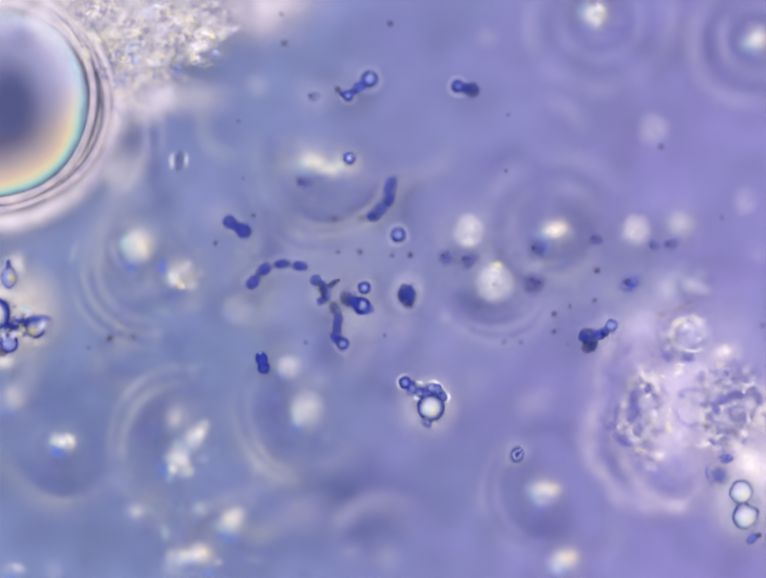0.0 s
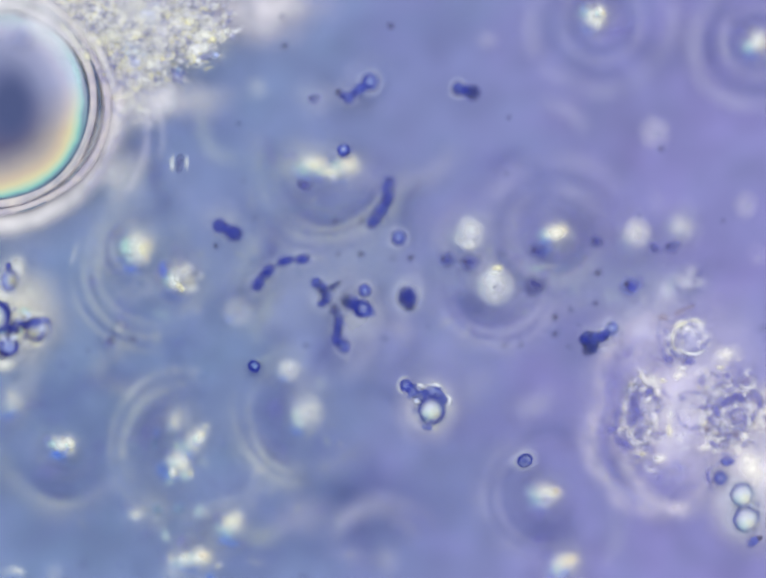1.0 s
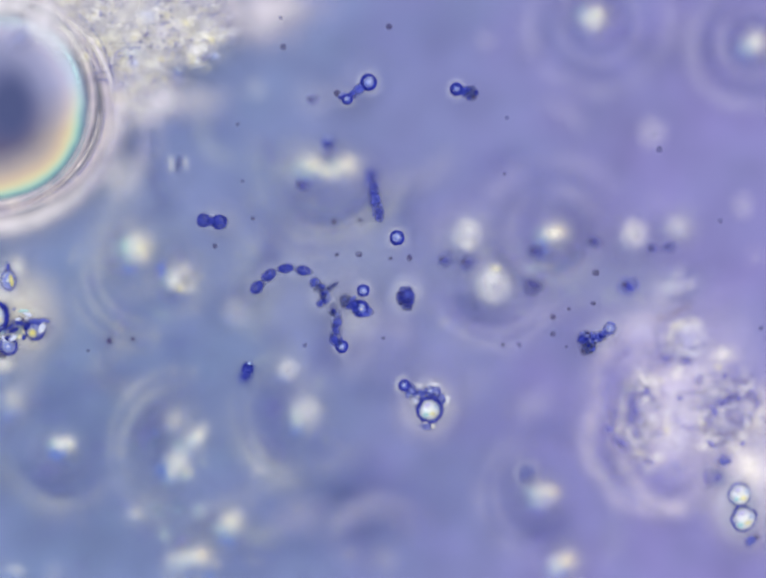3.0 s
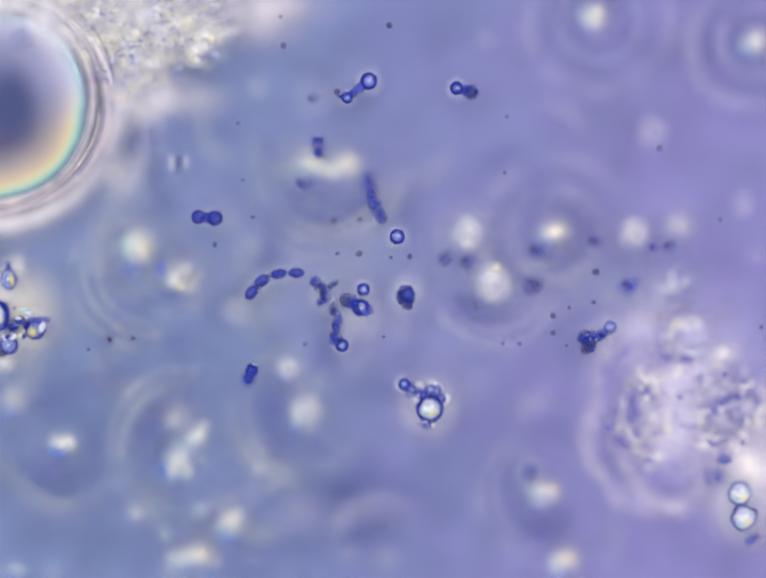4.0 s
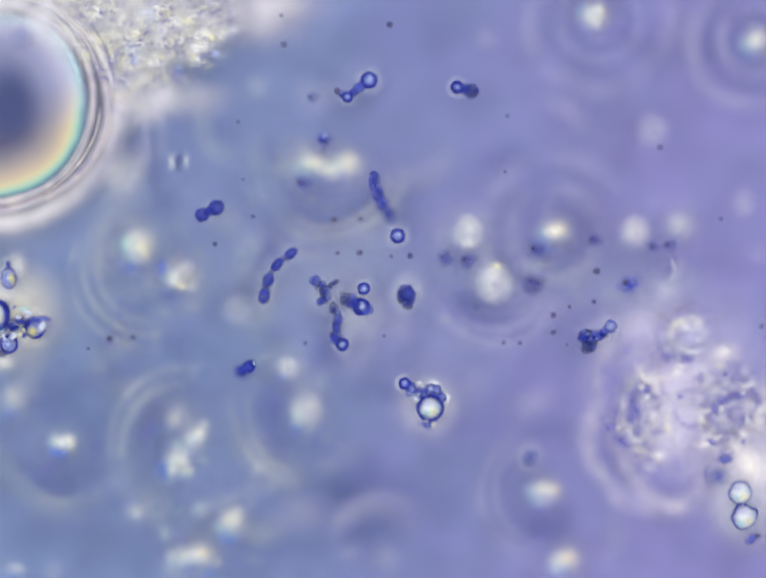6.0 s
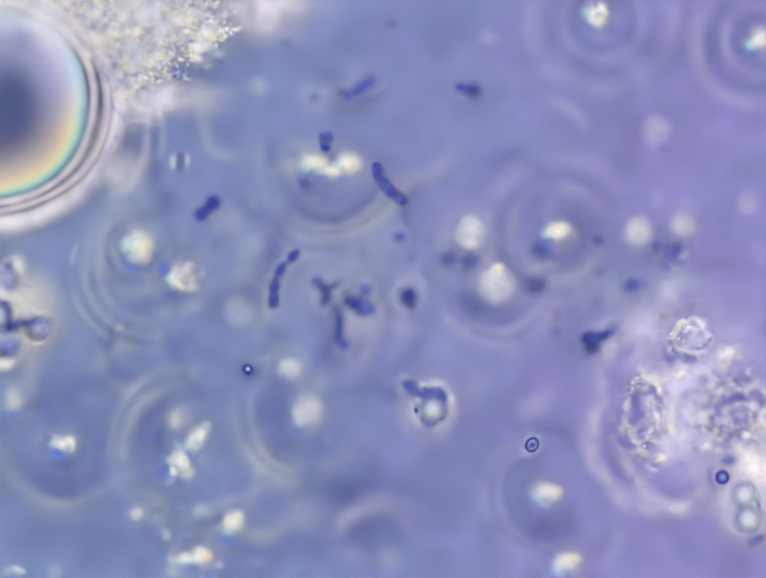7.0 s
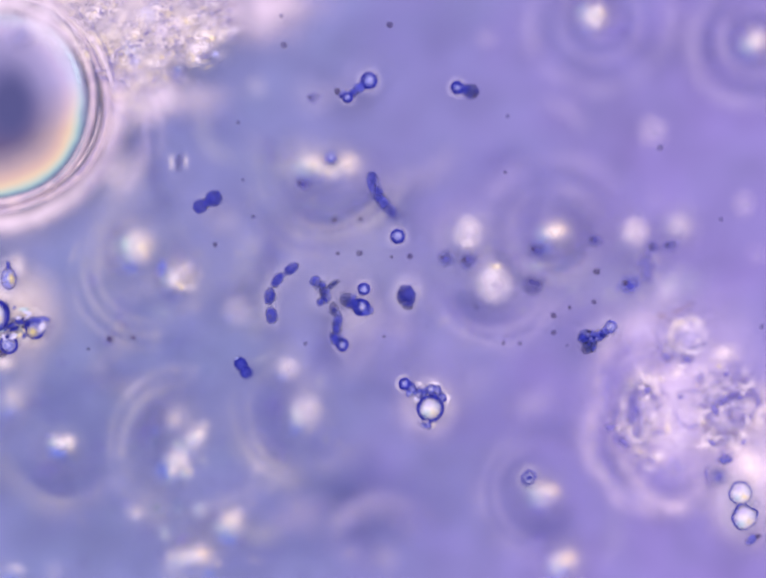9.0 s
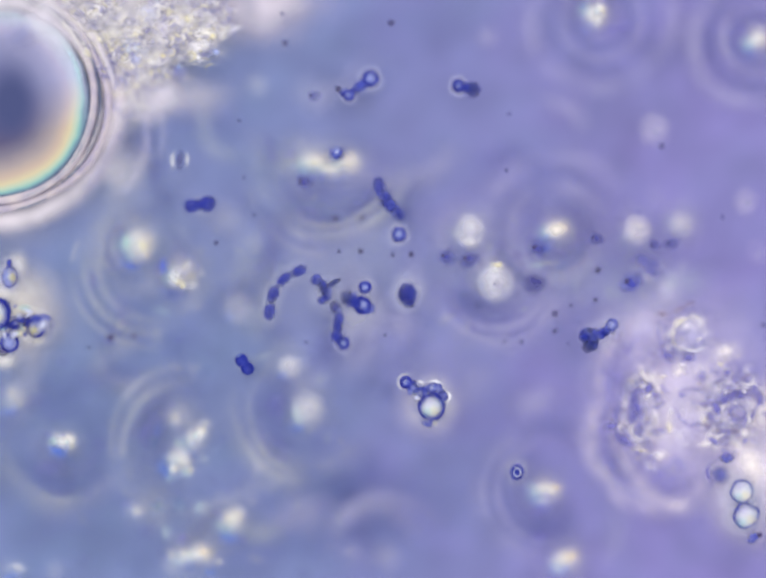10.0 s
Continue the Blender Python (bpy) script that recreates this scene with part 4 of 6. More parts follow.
    # pale haze laid over to soften the vacuoles' contrast
    spots("haze", "pale lilac haze", (0.78, 0.74, 0.98), 0.26, 0.001, ((1488, 838, 66, 60, 0), (1306, 846, 44, 74, 0), (1400, 850, 90, 100, 0), (1430, 740, 90, 50, -20)), 0.6)
    vac = part("vacuole", mound(0.042, 0.042, 0.006, 0.15, 2), jelly((0.74, 0.71, 1.0), 0.36, 0.4, 30.0, 0.7), c, "pale lilac vacuole", where=near(c, 1411, 691, -0.003))
    part("wall", ripple(0.04, 0.04, 0.008, 0.005, 40, 200, 0.15, 3), jelly((0.98, 0.93, 0.8), 0.5, 0.5, 40.0), vac, "cream wall", where=(0, 0, 0.003))
    part("wall", ripple(0.033, 0.03, 0.006, 0.005, 215, 110, 0.15, 5), jelly((1.0, 0.99, 1.0), 0.8, 0.3, 40.0), vac, "white lower edge", where=(0, 0, 0.004))
    folds("fold", "violet broken fold", violet, 0.5, 0.003, (
        (1400, 690, 56, 58, 9, 150, 95), (1414, 836, 36, 34, 8, 20, 120), (1414, 838, 36, 34, 8, 170, 150), (1507, 849, 15, 15, 5, 0, 360), (1471, 970, 26, 28, 7, 60, 200), (1484, 836, 60, 66, 9, 300, 130), (1300, 860, 44, 62, 10, 140, 110)))
    spots("dark_spot", "violet stained spot", violet, 0.7, 0.006, (
        (1367, 732, 14, 10, -40), (1406, 735, 17, 14, 0), (1323, 797, 14, 11, 10), (1295, 838, 20, 36, 5), (1246, 876, 16, 15, 0), (1270, 903, 24, 12, -35), (1304, 882, 12, 22, 20), (1481, 818, 27, 17, 15),
        (1462, 838, 12, 20, 20), (1484, 934, 24, 17, 0), (1471, 974, 10, 12, 0), (1430, 775, 18, 14, 40), (1455, 905, 22, 8, -30), (1486, 765, 12, 8, 20), (1330, 940, 14, 10, 0), (1520, 905, 10, 8, 0), (1512, 812, 10, 7, 30), (1392, 812, 10, 8, 0)))
    spots("shade", "soft violet-blue shade", (0.24, 0.23, 0.6), 0.42, -0.004, ((1346, 978, 80, 44, -20), (1380, 948, 34, 22, -20), (1296, 850, 34, 60, 0), (1485, 820, 36, 34, 0), (1242, 800, 18, 90, 10)))
    spots("debris_spot", "soft brownish spot", (0.3, 0.24, 0.34), 0.5, 0.0, ((1388, 634, 22, 12, 20), (1352, 646, 20, 9, -10), (1408, 624, 16, 9, 15), (1498, 852, 14, 10, 0), (1442, 872, 14, 12, 0), (1500, 885, 10, 9, 0)))
    # highlights painted on as small bright mounds
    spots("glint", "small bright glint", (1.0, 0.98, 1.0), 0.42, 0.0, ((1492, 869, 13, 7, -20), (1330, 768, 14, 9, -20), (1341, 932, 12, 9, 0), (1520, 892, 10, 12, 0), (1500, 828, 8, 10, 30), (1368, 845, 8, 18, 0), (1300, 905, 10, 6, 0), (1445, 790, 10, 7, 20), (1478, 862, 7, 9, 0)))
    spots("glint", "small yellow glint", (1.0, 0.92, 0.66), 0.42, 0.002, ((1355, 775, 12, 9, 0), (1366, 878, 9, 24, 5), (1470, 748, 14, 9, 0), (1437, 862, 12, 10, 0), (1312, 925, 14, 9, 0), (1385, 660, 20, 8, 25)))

    rng = random.Random(11)
    grains = []
    for i, (u, v, rx, ry) in enumerate(((1402, 694, 44, 44), (1308, 842, 42, 76), (1484, 836, 62, 68))):
        low = part("vacuole", mound(rx / 1000, ry / 1000, 0.005, 0.25, i * 3.0), jelly((0.4, 0.37, 0.74), 0.26, 0.7, 22.0), c, "deeper grainy vacuole", where=near(c, u, v, -0.009))
        for k in range(3):
            part("wall", ripple(rx / 1000 * (0.84 - 0.07 * k), ry / 1000 * (0.84 - 0.07 * k), 0.008, 0.004, rng.uniform(0, 360), rng.uniform(70, 150), 0.35, i * 2.0 + k), jelly((0.13, 0.13, 0.44), 0.6, 0.9, 40), low, "dark broken wall", where=(0, 0, 0.004 + 0.001 * k))
            part("lining", ripple(rx / 1000 * (1.02 - 0.22 * k), ry / 1000 * (1.02 - 0.22 * k), 0.011, 0.004, rng.uniform(0, 360), rng.uniform(80, 170), 0.35, i * 2.0 + k + 1), jelly((0.99, 0.94, 0.99), 0.55, 0.95, 45), low, "bright broken lining", where=(0, 0, 0.003 + 0.001 * k))
        for _ in range(36):
            a, q = rng.uniform(0, 6.283), rng.uniform(0.04, 1) ** 0.5
            grains.append((*near(c, u + rx * q * math.cos(a), v + ry * q * math.sin(a), rng.uniform(-0.01, -0.004)), rng.uniform(0.002, 0.007)))
    ob = new("grains", scatter(grains, 8))
    ob.data.materials.append(SHRED)
    ob.parent = c
    tagged(ob, "small mixed violet and white grains", kind="stuff")

    def patch(r):
        u0, v0, rx, ry = r.choice(((1308, 842, 60, 90), (1484, 836, 76, 90), (1484, 836, 76, 90), (1400, 820, 150, 165)))
        a, q = r.uniform(0, 6.283), r.uniform(0, 1) ** 0.5
        p = near(c, u0 + rx * q * math.cos(a), v0 + ry * q * math.sin(a))
        return p.x, p.y

    def inner(r):
        u0, v0, rx, ry = r.choice(((1402, 694, 40, 40), (1308, 842, 40, 74), (1308, 842, 40, 74), (1484, 836, 60, 66), (1484, 836, 60, 66)))
        a, q = r.uniform(0, 6.283), r.uniform(0, 1) ** 0.5
        p = near(c, u0 + rx * q * math.cos(a), v0 + ry * q * math.sin(a))
        return p.x, p.y

    for k, (colour, dense, n) in enumerate(((violet, 0.7, 46), ((1.0, 0.96, 1.0), 0.75, 44), ((0.16, 0.2, 0.4), 0.6, 22), ((1.0, 0.92, 0.7), 0.5, 16))):
        thread_layer(c, (0, 0, 0.001 * k - 0.007), squiggles(inner, n, 160 + k, (0.006, 0.017), 0.006), jelly(colour, dense, 0.6, 40.0), "curled dark and bright folds inside the vacuoles")
    for k, (colour, dense, n) in enumerate((((0.2, 0.18, 0.55), 0.42, 34), ((1.0, 0.95, 0.98), 0.42, 34))):
        thread_layer(c, (0, 0, 0.003 + 0.003 * k), squiggles(patch, n, 260 + k, (0.008, 0.026), 0.0085), jelly(colour, dense, 0.8, 30.0), "soft violet and white folds on top")
    for k, (colour, dense, n) in enumerate(((violet, 0.34, 55), ((0.98, 0.94, 1.0), 0.42, 60), ((0.3, 0.24, 0.4), 0.3, 26), ((1.0, 0.9, 0.76), 0.26, 26), (violet, 0.3, 30))):
        thread_layer(c, (0, 0, 0.0015 * k - 0.003), squiggles(patch, n, 60 + k, (0.005, 0.018), 0.0085), jelly(colour, dense, 0.6, 40.0), "curled folds of violet and cream")


large_cell()


# ---- sunken droplets, below the layer in focus, with diffraction rings put in round them ----
def sunken(u, v, rx, ry, material=CREAM, z=0.065, turn=0.0, seed=None, label="cream refractive droplet sunk in the liquid"):
    """A soft refractive droplet of uneven outline: heart, tinted lobes, and a blue fringe and shade painted on one
    side.
    """
    seed = (u * 7 + v * 3) % 97 / 7 if seed is None else seed
    rng = random.Random(int(u * 31 + v))
    rx, ry = rx / 1000, ry / 1000
    k = 0.64 if material is CREAM else 0.12 if material is MILKY else 0.16 if u > 700 else 0.28
    pale = (0.93, 0.94, 0.92) if u < 700 else (0.99, 0.93, 0.92)
    ob = part("sunken_droplet", mound(rx * 1.12, ry * 1.12, 0.004, 0.16, seed), jelly(pale, 0.72 * k, 0.4, 22.0, 0.7), where=at(u, v, z))
    if material is not DULL:
        # bright heart, colour fringes and one-sided shade are put in as tinted mounds
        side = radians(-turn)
        lobes = [("heart", (1.0, 0.99, 0.95), 0.52, 0.12, rng.uniform(0, 6.28), 0.62), ("lobe", (1.0, 0.9, 0.56), 0.6, 0.5, rng.uniform(-0.6, 1.2), 0.5), ("lobe", (0.58, 0.86, 0.84), 0.6, 0.8, rng.uniform(3.0, 4.0), 0.5),
                 ("lobe", (0.98, 0.97, 0.95), 0.5, 0.5, rng.uniform(0, 6.28), 0.6), ("lobe", (0.96, 0.84, 0.78), 0.3, 0.6, rng.uniform(0.4, 2.4), 0.5)]
        for i, (name, colour, dense, far, a, size) in enumerate(lobes if material is CREAM else lobes[:4]):
            part(name, mound(rx * size * 1.25, ry * size * 1.25 * rng.uniform(0.85, 1.0), 0.003, 0.14, seed + i + 1, 28, 7), jelly(colour, dense * (0.85 if material is CREAM else 0.27 if name == "heart" else 0.2), 0.25, 20.0, 0.6), ob, where=(rx * far * math.cos(a + side), ry * far * math.sin(a + side), 0.006 if name == "heart" else 0.001 + 0.001 * i))
        fringe = part("fringe", mound(rx * 1.15, ry * 0.62, 0.003, 0.3, seed, 32, 7), jelly((0.1, 0.2, 0.76), 0.75 * k, 0.4, 15.0), ob, "blue chromatic fringe, put in as jelly", where=(rx * 1.15 * math.cos(4.1 + side), ry * 1.15 * math.sin(4.1 + side), 0.0))
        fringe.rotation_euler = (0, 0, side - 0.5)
        shade = part("shade", mound(rx * 0.7, ry * 0.8, 0.003, 0.3, seed + 4, 28, 7), jelly((0.14, 0.14, 0.5), 0.5 * k, 0.4, 15.0), ob, "violet shade put on one side as jelly", where=(rx * 1.35 * math.cos(2.7 + side), ry * 1.35 * math.sin(2.7 + side), 0.002))
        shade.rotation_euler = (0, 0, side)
        part("veil", mound(rx * 2.3, ry * 2.3, 0.004, 0.4, seed + 2), jelly((0.72, 0.73, 0.8), 0.34), ob, "faint pale veil", where=(0, 0, -0.012))
    ob.rotation_euler = (0, 0, radians(turn))
    return tagged(ob, label, "droplet", "sunken droplets")


def sunken_droplets():
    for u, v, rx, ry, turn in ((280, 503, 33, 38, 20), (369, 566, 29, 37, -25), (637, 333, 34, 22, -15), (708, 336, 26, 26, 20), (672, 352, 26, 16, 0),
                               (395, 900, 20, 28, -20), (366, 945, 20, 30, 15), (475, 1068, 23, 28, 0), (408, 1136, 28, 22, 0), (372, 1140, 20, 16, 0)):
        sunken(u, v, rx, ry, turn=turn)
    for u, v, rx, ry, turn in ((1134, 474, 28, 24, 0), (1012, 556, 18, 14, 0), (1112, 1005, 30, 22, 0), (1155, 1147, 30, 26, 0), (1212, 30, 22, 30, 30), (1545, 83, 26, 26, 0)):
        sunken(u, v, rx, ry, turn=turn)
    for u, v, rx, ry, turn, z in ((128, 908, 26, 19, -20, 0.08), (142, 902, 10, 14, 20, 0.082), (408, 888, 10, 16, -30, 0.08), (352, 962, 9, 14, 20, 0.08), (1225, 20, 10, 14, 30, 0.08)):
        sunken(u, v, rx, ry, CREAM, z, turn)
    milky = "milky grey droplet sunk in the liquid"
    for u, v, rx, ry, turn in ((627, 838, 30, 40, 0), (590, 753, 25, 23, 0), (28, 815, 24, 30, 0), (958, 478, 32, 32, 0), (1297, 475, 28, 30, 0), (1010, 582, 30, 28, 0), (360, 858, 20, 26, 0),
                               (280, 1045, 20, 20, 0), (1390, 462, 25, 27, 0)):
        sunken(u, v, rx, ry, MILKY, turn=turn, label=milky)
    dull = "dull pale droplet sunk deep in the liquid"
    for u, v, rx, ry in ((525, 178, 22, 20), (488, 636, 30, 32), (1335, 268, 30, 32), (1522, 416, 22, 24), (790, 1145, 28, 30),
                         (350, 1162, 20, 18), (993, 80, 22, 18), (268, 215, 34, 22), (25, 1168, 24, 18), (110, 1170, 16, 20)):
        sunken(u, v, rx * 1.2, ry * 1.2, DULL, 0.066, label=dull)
    lump("eye", 0.009, 0.008, None, at(1009, 583, 0.0875), UMBER)
    tagged(bpy.data.objects["eye"], "small brown speck over a cream droplet", "speck")


def ring_system(u, v, rings, z=0.078):
    """Faint diffraction rings of light, put in as jelly ridges: (radius, width, light or dark, density, start, sweep).
    """
    c = root("ripple_rings", at(u, v, z), "faint diffraction rings of light, put in as jelly ridges", "ripples", "ripple rings")
    for i, (r, w, light, dense, start, sweep) in enumerate(rings):
        # bright and dark bands of diffracted light, given as jelly colour
        colour = ((0.7, 0.71, 0.68) if u < 700 else (0.62, 0.59, 0.82)) if light else (0.13, 0.14, 0.4)
        part("ripple", ripple(r / 1000, r / 1000, w * 1.3 / 1000, 0.004, start, sweep, 0.09, u * 0.01 + i), jelly(colour, dense * (0.42 if light else 0.62), 0.95, 9.0), c, where=(0, 0, -0.0015 * i))


def fine_rings():
    """Thin pale diffraction rings, set lower in the liquid to show as the focus sinks."""
    for u, v, rings in ((288, 512, ((52, 9, 1, 0.5, 60, 250), (70, 8, 0, 0.35, 0, 360), (92, 9, 1, 0.5, 90, 230))), (370, 575, ((56, 9, 1, 0.4, 180, 200),)),
                        (130, 912, ((58, 8, 1, 0.35, 120, 260), (118, 10, 1, 0.4, 110, 260))), (385, 915, ((88, 9, 1, 0.4, 60, 220), (125, 10, 1, 0.4, 80, 200), (107, 8, 0, 0.35, 90, 180))),
                        (622, 842, ((60, 9, 0, 0.4, 100, 220), (112, 10, 1, 0.4, 120, 200))), (672, 340, ((92, 8, 1, 0.4, 150, 160), (128, 10, 1, 0.5, 160, 200))),
                        (958, 482, ((54, 8, 1, 0.45, 30, 260), (72, 8, 1, 0.3, 90, 200))), (1140, 482, ((48, 7, 0, 0.5, 0, 360), (62, 8, 1, 0.5, 0, 360), (112, 10, 1, 0.35, 0, 240))),
                        (1005, 575, ((62, 9, 0, 0.4, 0, 360), (108, 10, 1, 0.4, 170, 190))), (475, 1070, ((52, 8, 1, 0.35, 0, 300),)), (402, 1138, ((52, 8, 1, 0.4, 0, 320),)),
                        (1116, 1008, ((58, 8, 0, 0.35, 150, 240), (108, 10, 1, 0.35, 80, 220))), (590, 755, ((48, 8, 1, 0.35, 30, 200),)), (1297, 480, ((50, 8, 0, 0.35, 0, 360),))):
        ring_system(u, v, [(r, w * 1.5, light, dense * 0.9, start, sweep) for r, w, light, dense, start, sweep in rings], 0.062)


def outer_rings():
    """Thin faint outer diffraction rings about the larger droplets, close under the layer in focus."""
    for u, v, rings in ((310, 545, ((112, 150, 170), (142, 140, 160), (170, 170, 110))), (382, 912, ((132, 70, 190), (162, 80, 170))), (622, 842, ((118, 110, 220), (146, 120, 190))), (672, 345, ((118, 170, 200), (148, 160, 200), (176, 190, 120))),
                        (1012, 575, ((100, 180, 190), (128, 190, 160))), (1118, 1010, ((104, 100, 190), (130, 120, 160))), (130, 912, ((112, 200, 130),)), (285, 505, ((58, 100, 200), (80, 120, 160)))):
        ring_system(u, v, [(r, 10, 1, 0.25, start, sweep) for r, start, sweep in rings], 0.088)
        ring_system(u, v, [(r - 14, 9, 0, 0.21, start + 8, sweep - 16) for r, start, sweep in rings], 0.087)


def deep_rims():
    """Defocus halos of the resting cells, put in as pale rings below them to show as the focus sinks."""
    # pale ring and dim disc of a blurred cell, modelled as jelly
    for u, v, r in ((762, 170, 52), (746, 600, 50), (878, 832, 66)):
        ring_system(u, v, ((r, 14, 1, 0.3, 40, 280), (r * 0.45, r * 0.4, 0, 0.14, 0, 360)), 0.06)


def ring_systems():
    ring_system(1545, 83, ((47, 18, 0, 0.4, 0, 360), (72, 17, 1, 0.32, 0, 360), (98, 16, 0, 0.25, 0, 360), (132, 26, 1, 0.4, 0, 360)))
    ring_system(1228, 42, ((60, 16, 0, 0.3, 0, 360), (82, 15, 1, 0.28, 0, 360), (105, 14, 0, 0.25, 0, 360), (142, 28, 1, 0.36, 0, 360)))
    ring_system(1137, 480, ((62, 20, 0, 0.35, 0, 360), (92, 26, 1, 0.3, 0, 360), (118, 22, 0, 0.28, 0, 300), (150, 34, 1, 0.36, 0, 300)))
    ring_system(668, 335, ((116, 27, 0, 0.5, 150, 200), (150, 34, 1, 0.32, 150, 220)))
    ring_system(300, 545, ((75, 30, 0, 0.35, 150, 260), (118, 34, 1, 0.28, 100, 200)))
    ring_system(378, 905, ((75, 36, 0, 0.5, 90, 180), (138, 36, 1, 0.3, 70, 200)))
    ring_system(612, 838, ((75, 38, 0, 0.5, 100, 240), (140, 36, 1, 0.27, 130, 210)))
    ring_system(128, 915, ((70, 44, 0, 0.5, 160, 330), (125, 34, 1, 0.2, 170, 200)))
    ring_system(1012, 575, ((92, 36, 0, 0.14, 190, 150), (130, 30, 1, 0.24, 180, 170)))
    ring_system(1112, 1010, ((75, 34, 0, 0.35, 180, 180), (130, 28, 1, 0.25, 90, 200)))
    ring_system(790, 1130, ((70, 34, 0, 0.2, 30, 150), (115, 22, 1, 0.2, 20, 160)))
    ring_system(1392, 840, ((205, 24, 1, 0.35, 110, 190), (186, 14, 0, 0.3, 150, 150)), 0.074)


sunken_droplets()
ring_systems()
fine_rings()
outer_rings()
deep_rims()


# ---- clouds of darker or paler tone in the liquid ----
HAZE = root("stain_haze", (0, 0, DEEP), "uneven haze of paler and darker patches in the liquid", "haze")


def clouds():
    # the broad ones are added only to darken a region
    for i, (u, v, rx, ry, light, dense) in enumerate((
            (285, 312, 70, 60, 0, 0.5), (430, 250, 110, 60, 0, 0.22), (650, 430, 130, 45, 0, 0.14), (560, 830, 60, 60, 0, 0.4), (310, 890, 50, 80, 0, 0.4),
            (130, 960, 90, 70, 0, 0.35), (1110, 1085, 90, 40, 0, 0.4), (300, 1090, 330, 130, 0, 0.12), (500, 1110, 200, 100, 0, 0.3), (60, 1060, 200, 160, 0, 0.16), (70, 800, 100, 70, 0, 0.3), (350, 790, 90, 60, 0, 0.3), (480, 620, 120, 80, 0, 0.2), (300, 690, 150, 50, 0, 0.2), (700, 1020, 200, 150, 0, 0.22), (420, 1060, 50, 30, 0, 0.5), (390, 1100, 30, 20, 0, 0.6), (1240, 540, 120, 50, 0, 0.25), (930, 530, 60, 40, 0, 0.35), (760, 1060, 380, 190, 0, 0.24), (1000, 880, 260, 200, 0, 0.12), (860, 60, 240, 120, 0, 0.12))):
        part("cloud", mound(rx / 1000, ry / 1000, 0.006, 0.3, i * 1.1), jelly((0.12, 0.14, 0.4), dense * 0.7), parent=HAZE, label="darker soft cloud", where=at(u, v, DEEP + 0.003) - HAZE.location)
    # paler mounds that lift the tone of a region
    for i, (u, v, rx, ry, dense) in enumerate(((640, 335, 110, 60, 0.35), (375, 900, 100, 110, 0.14), (400, 1110, 130, 80, 0.1), (40, 480, 120, 70, 0.35), (1400, 580, 70, 40, 0.5), (640, 195, 60, 50, 0.4), (1300, 640, 90, 60, 0.35),
                                                       (560, 590, 260, 170, 0.22), (240, 400, 220, 140, 0.26), (760, 480, 170, 120, 0.2), (860, 740, 200, 150, 0.12), (700, 570, 220, 110, 0.3), (1130, 560, 260, 110, 0.3), (1300, 590, 200, 120, 0.26), (960, 560, 160, 110, 0.2), (120, 640, 180, 130, 0.16))):
        part("cloud", mound(rx / 1000, ry / 1000, 0.006, 0.3, i * 2.3), jelly((0.56, 0.6, 0.82), dense), parent=HAZE, label="paler cloud", where=at(u, v, DEEP + 0.002) - HAZE.location)


def wisps():
    """Faint wisps of paler and darker tone between the droplets, thickest on the cloudier side."""
    rng = random.Random(21)
    for i in range(70):
        u = rng.triangular(-20, 1580, 250)
        v = rng.uniform(230, 1190)
        light = rng.random() < 0.55
        colour = (rng.choice(((0.62, 0.66, 0.64), (0.6, 0.62, 0.74), (0.7, 0.69, 0.68))) if u < 620 else (0.6, 0.58, 0.8)) if light else rng.choice(((0.12, 0.15, 0.38), (0.13, 0.14, 0.42)))
        r = rng.uniform(40, 90)
        shape = mound(r / 1000, r * rng.uniform(0.4, 0.8) / 1000, 0.004, 0.5, i * 0.7, 32, 7) if i % 2 else ripple(r * 1.5 / 1000, r * 1.5 / 1000, r * 0.4 / 1000, 0.004, rng.uniform(0, 360), rng.uniform(60, 150), 0.2, i * 0.7, 32, 7)
        wisp = part("wisp", shape, jelly(colour, rng.choice((0.18, 0.26, 0.34))), parent=HAZE, label="faint pale wisp" if light else "faint dark wisp", where=at(u, v, DEEP + 0.004 + 0.0002 * i) - HAZE.location)
        wisp.rotation_euler = (0, 0, rng.uniform(0, 6.28))


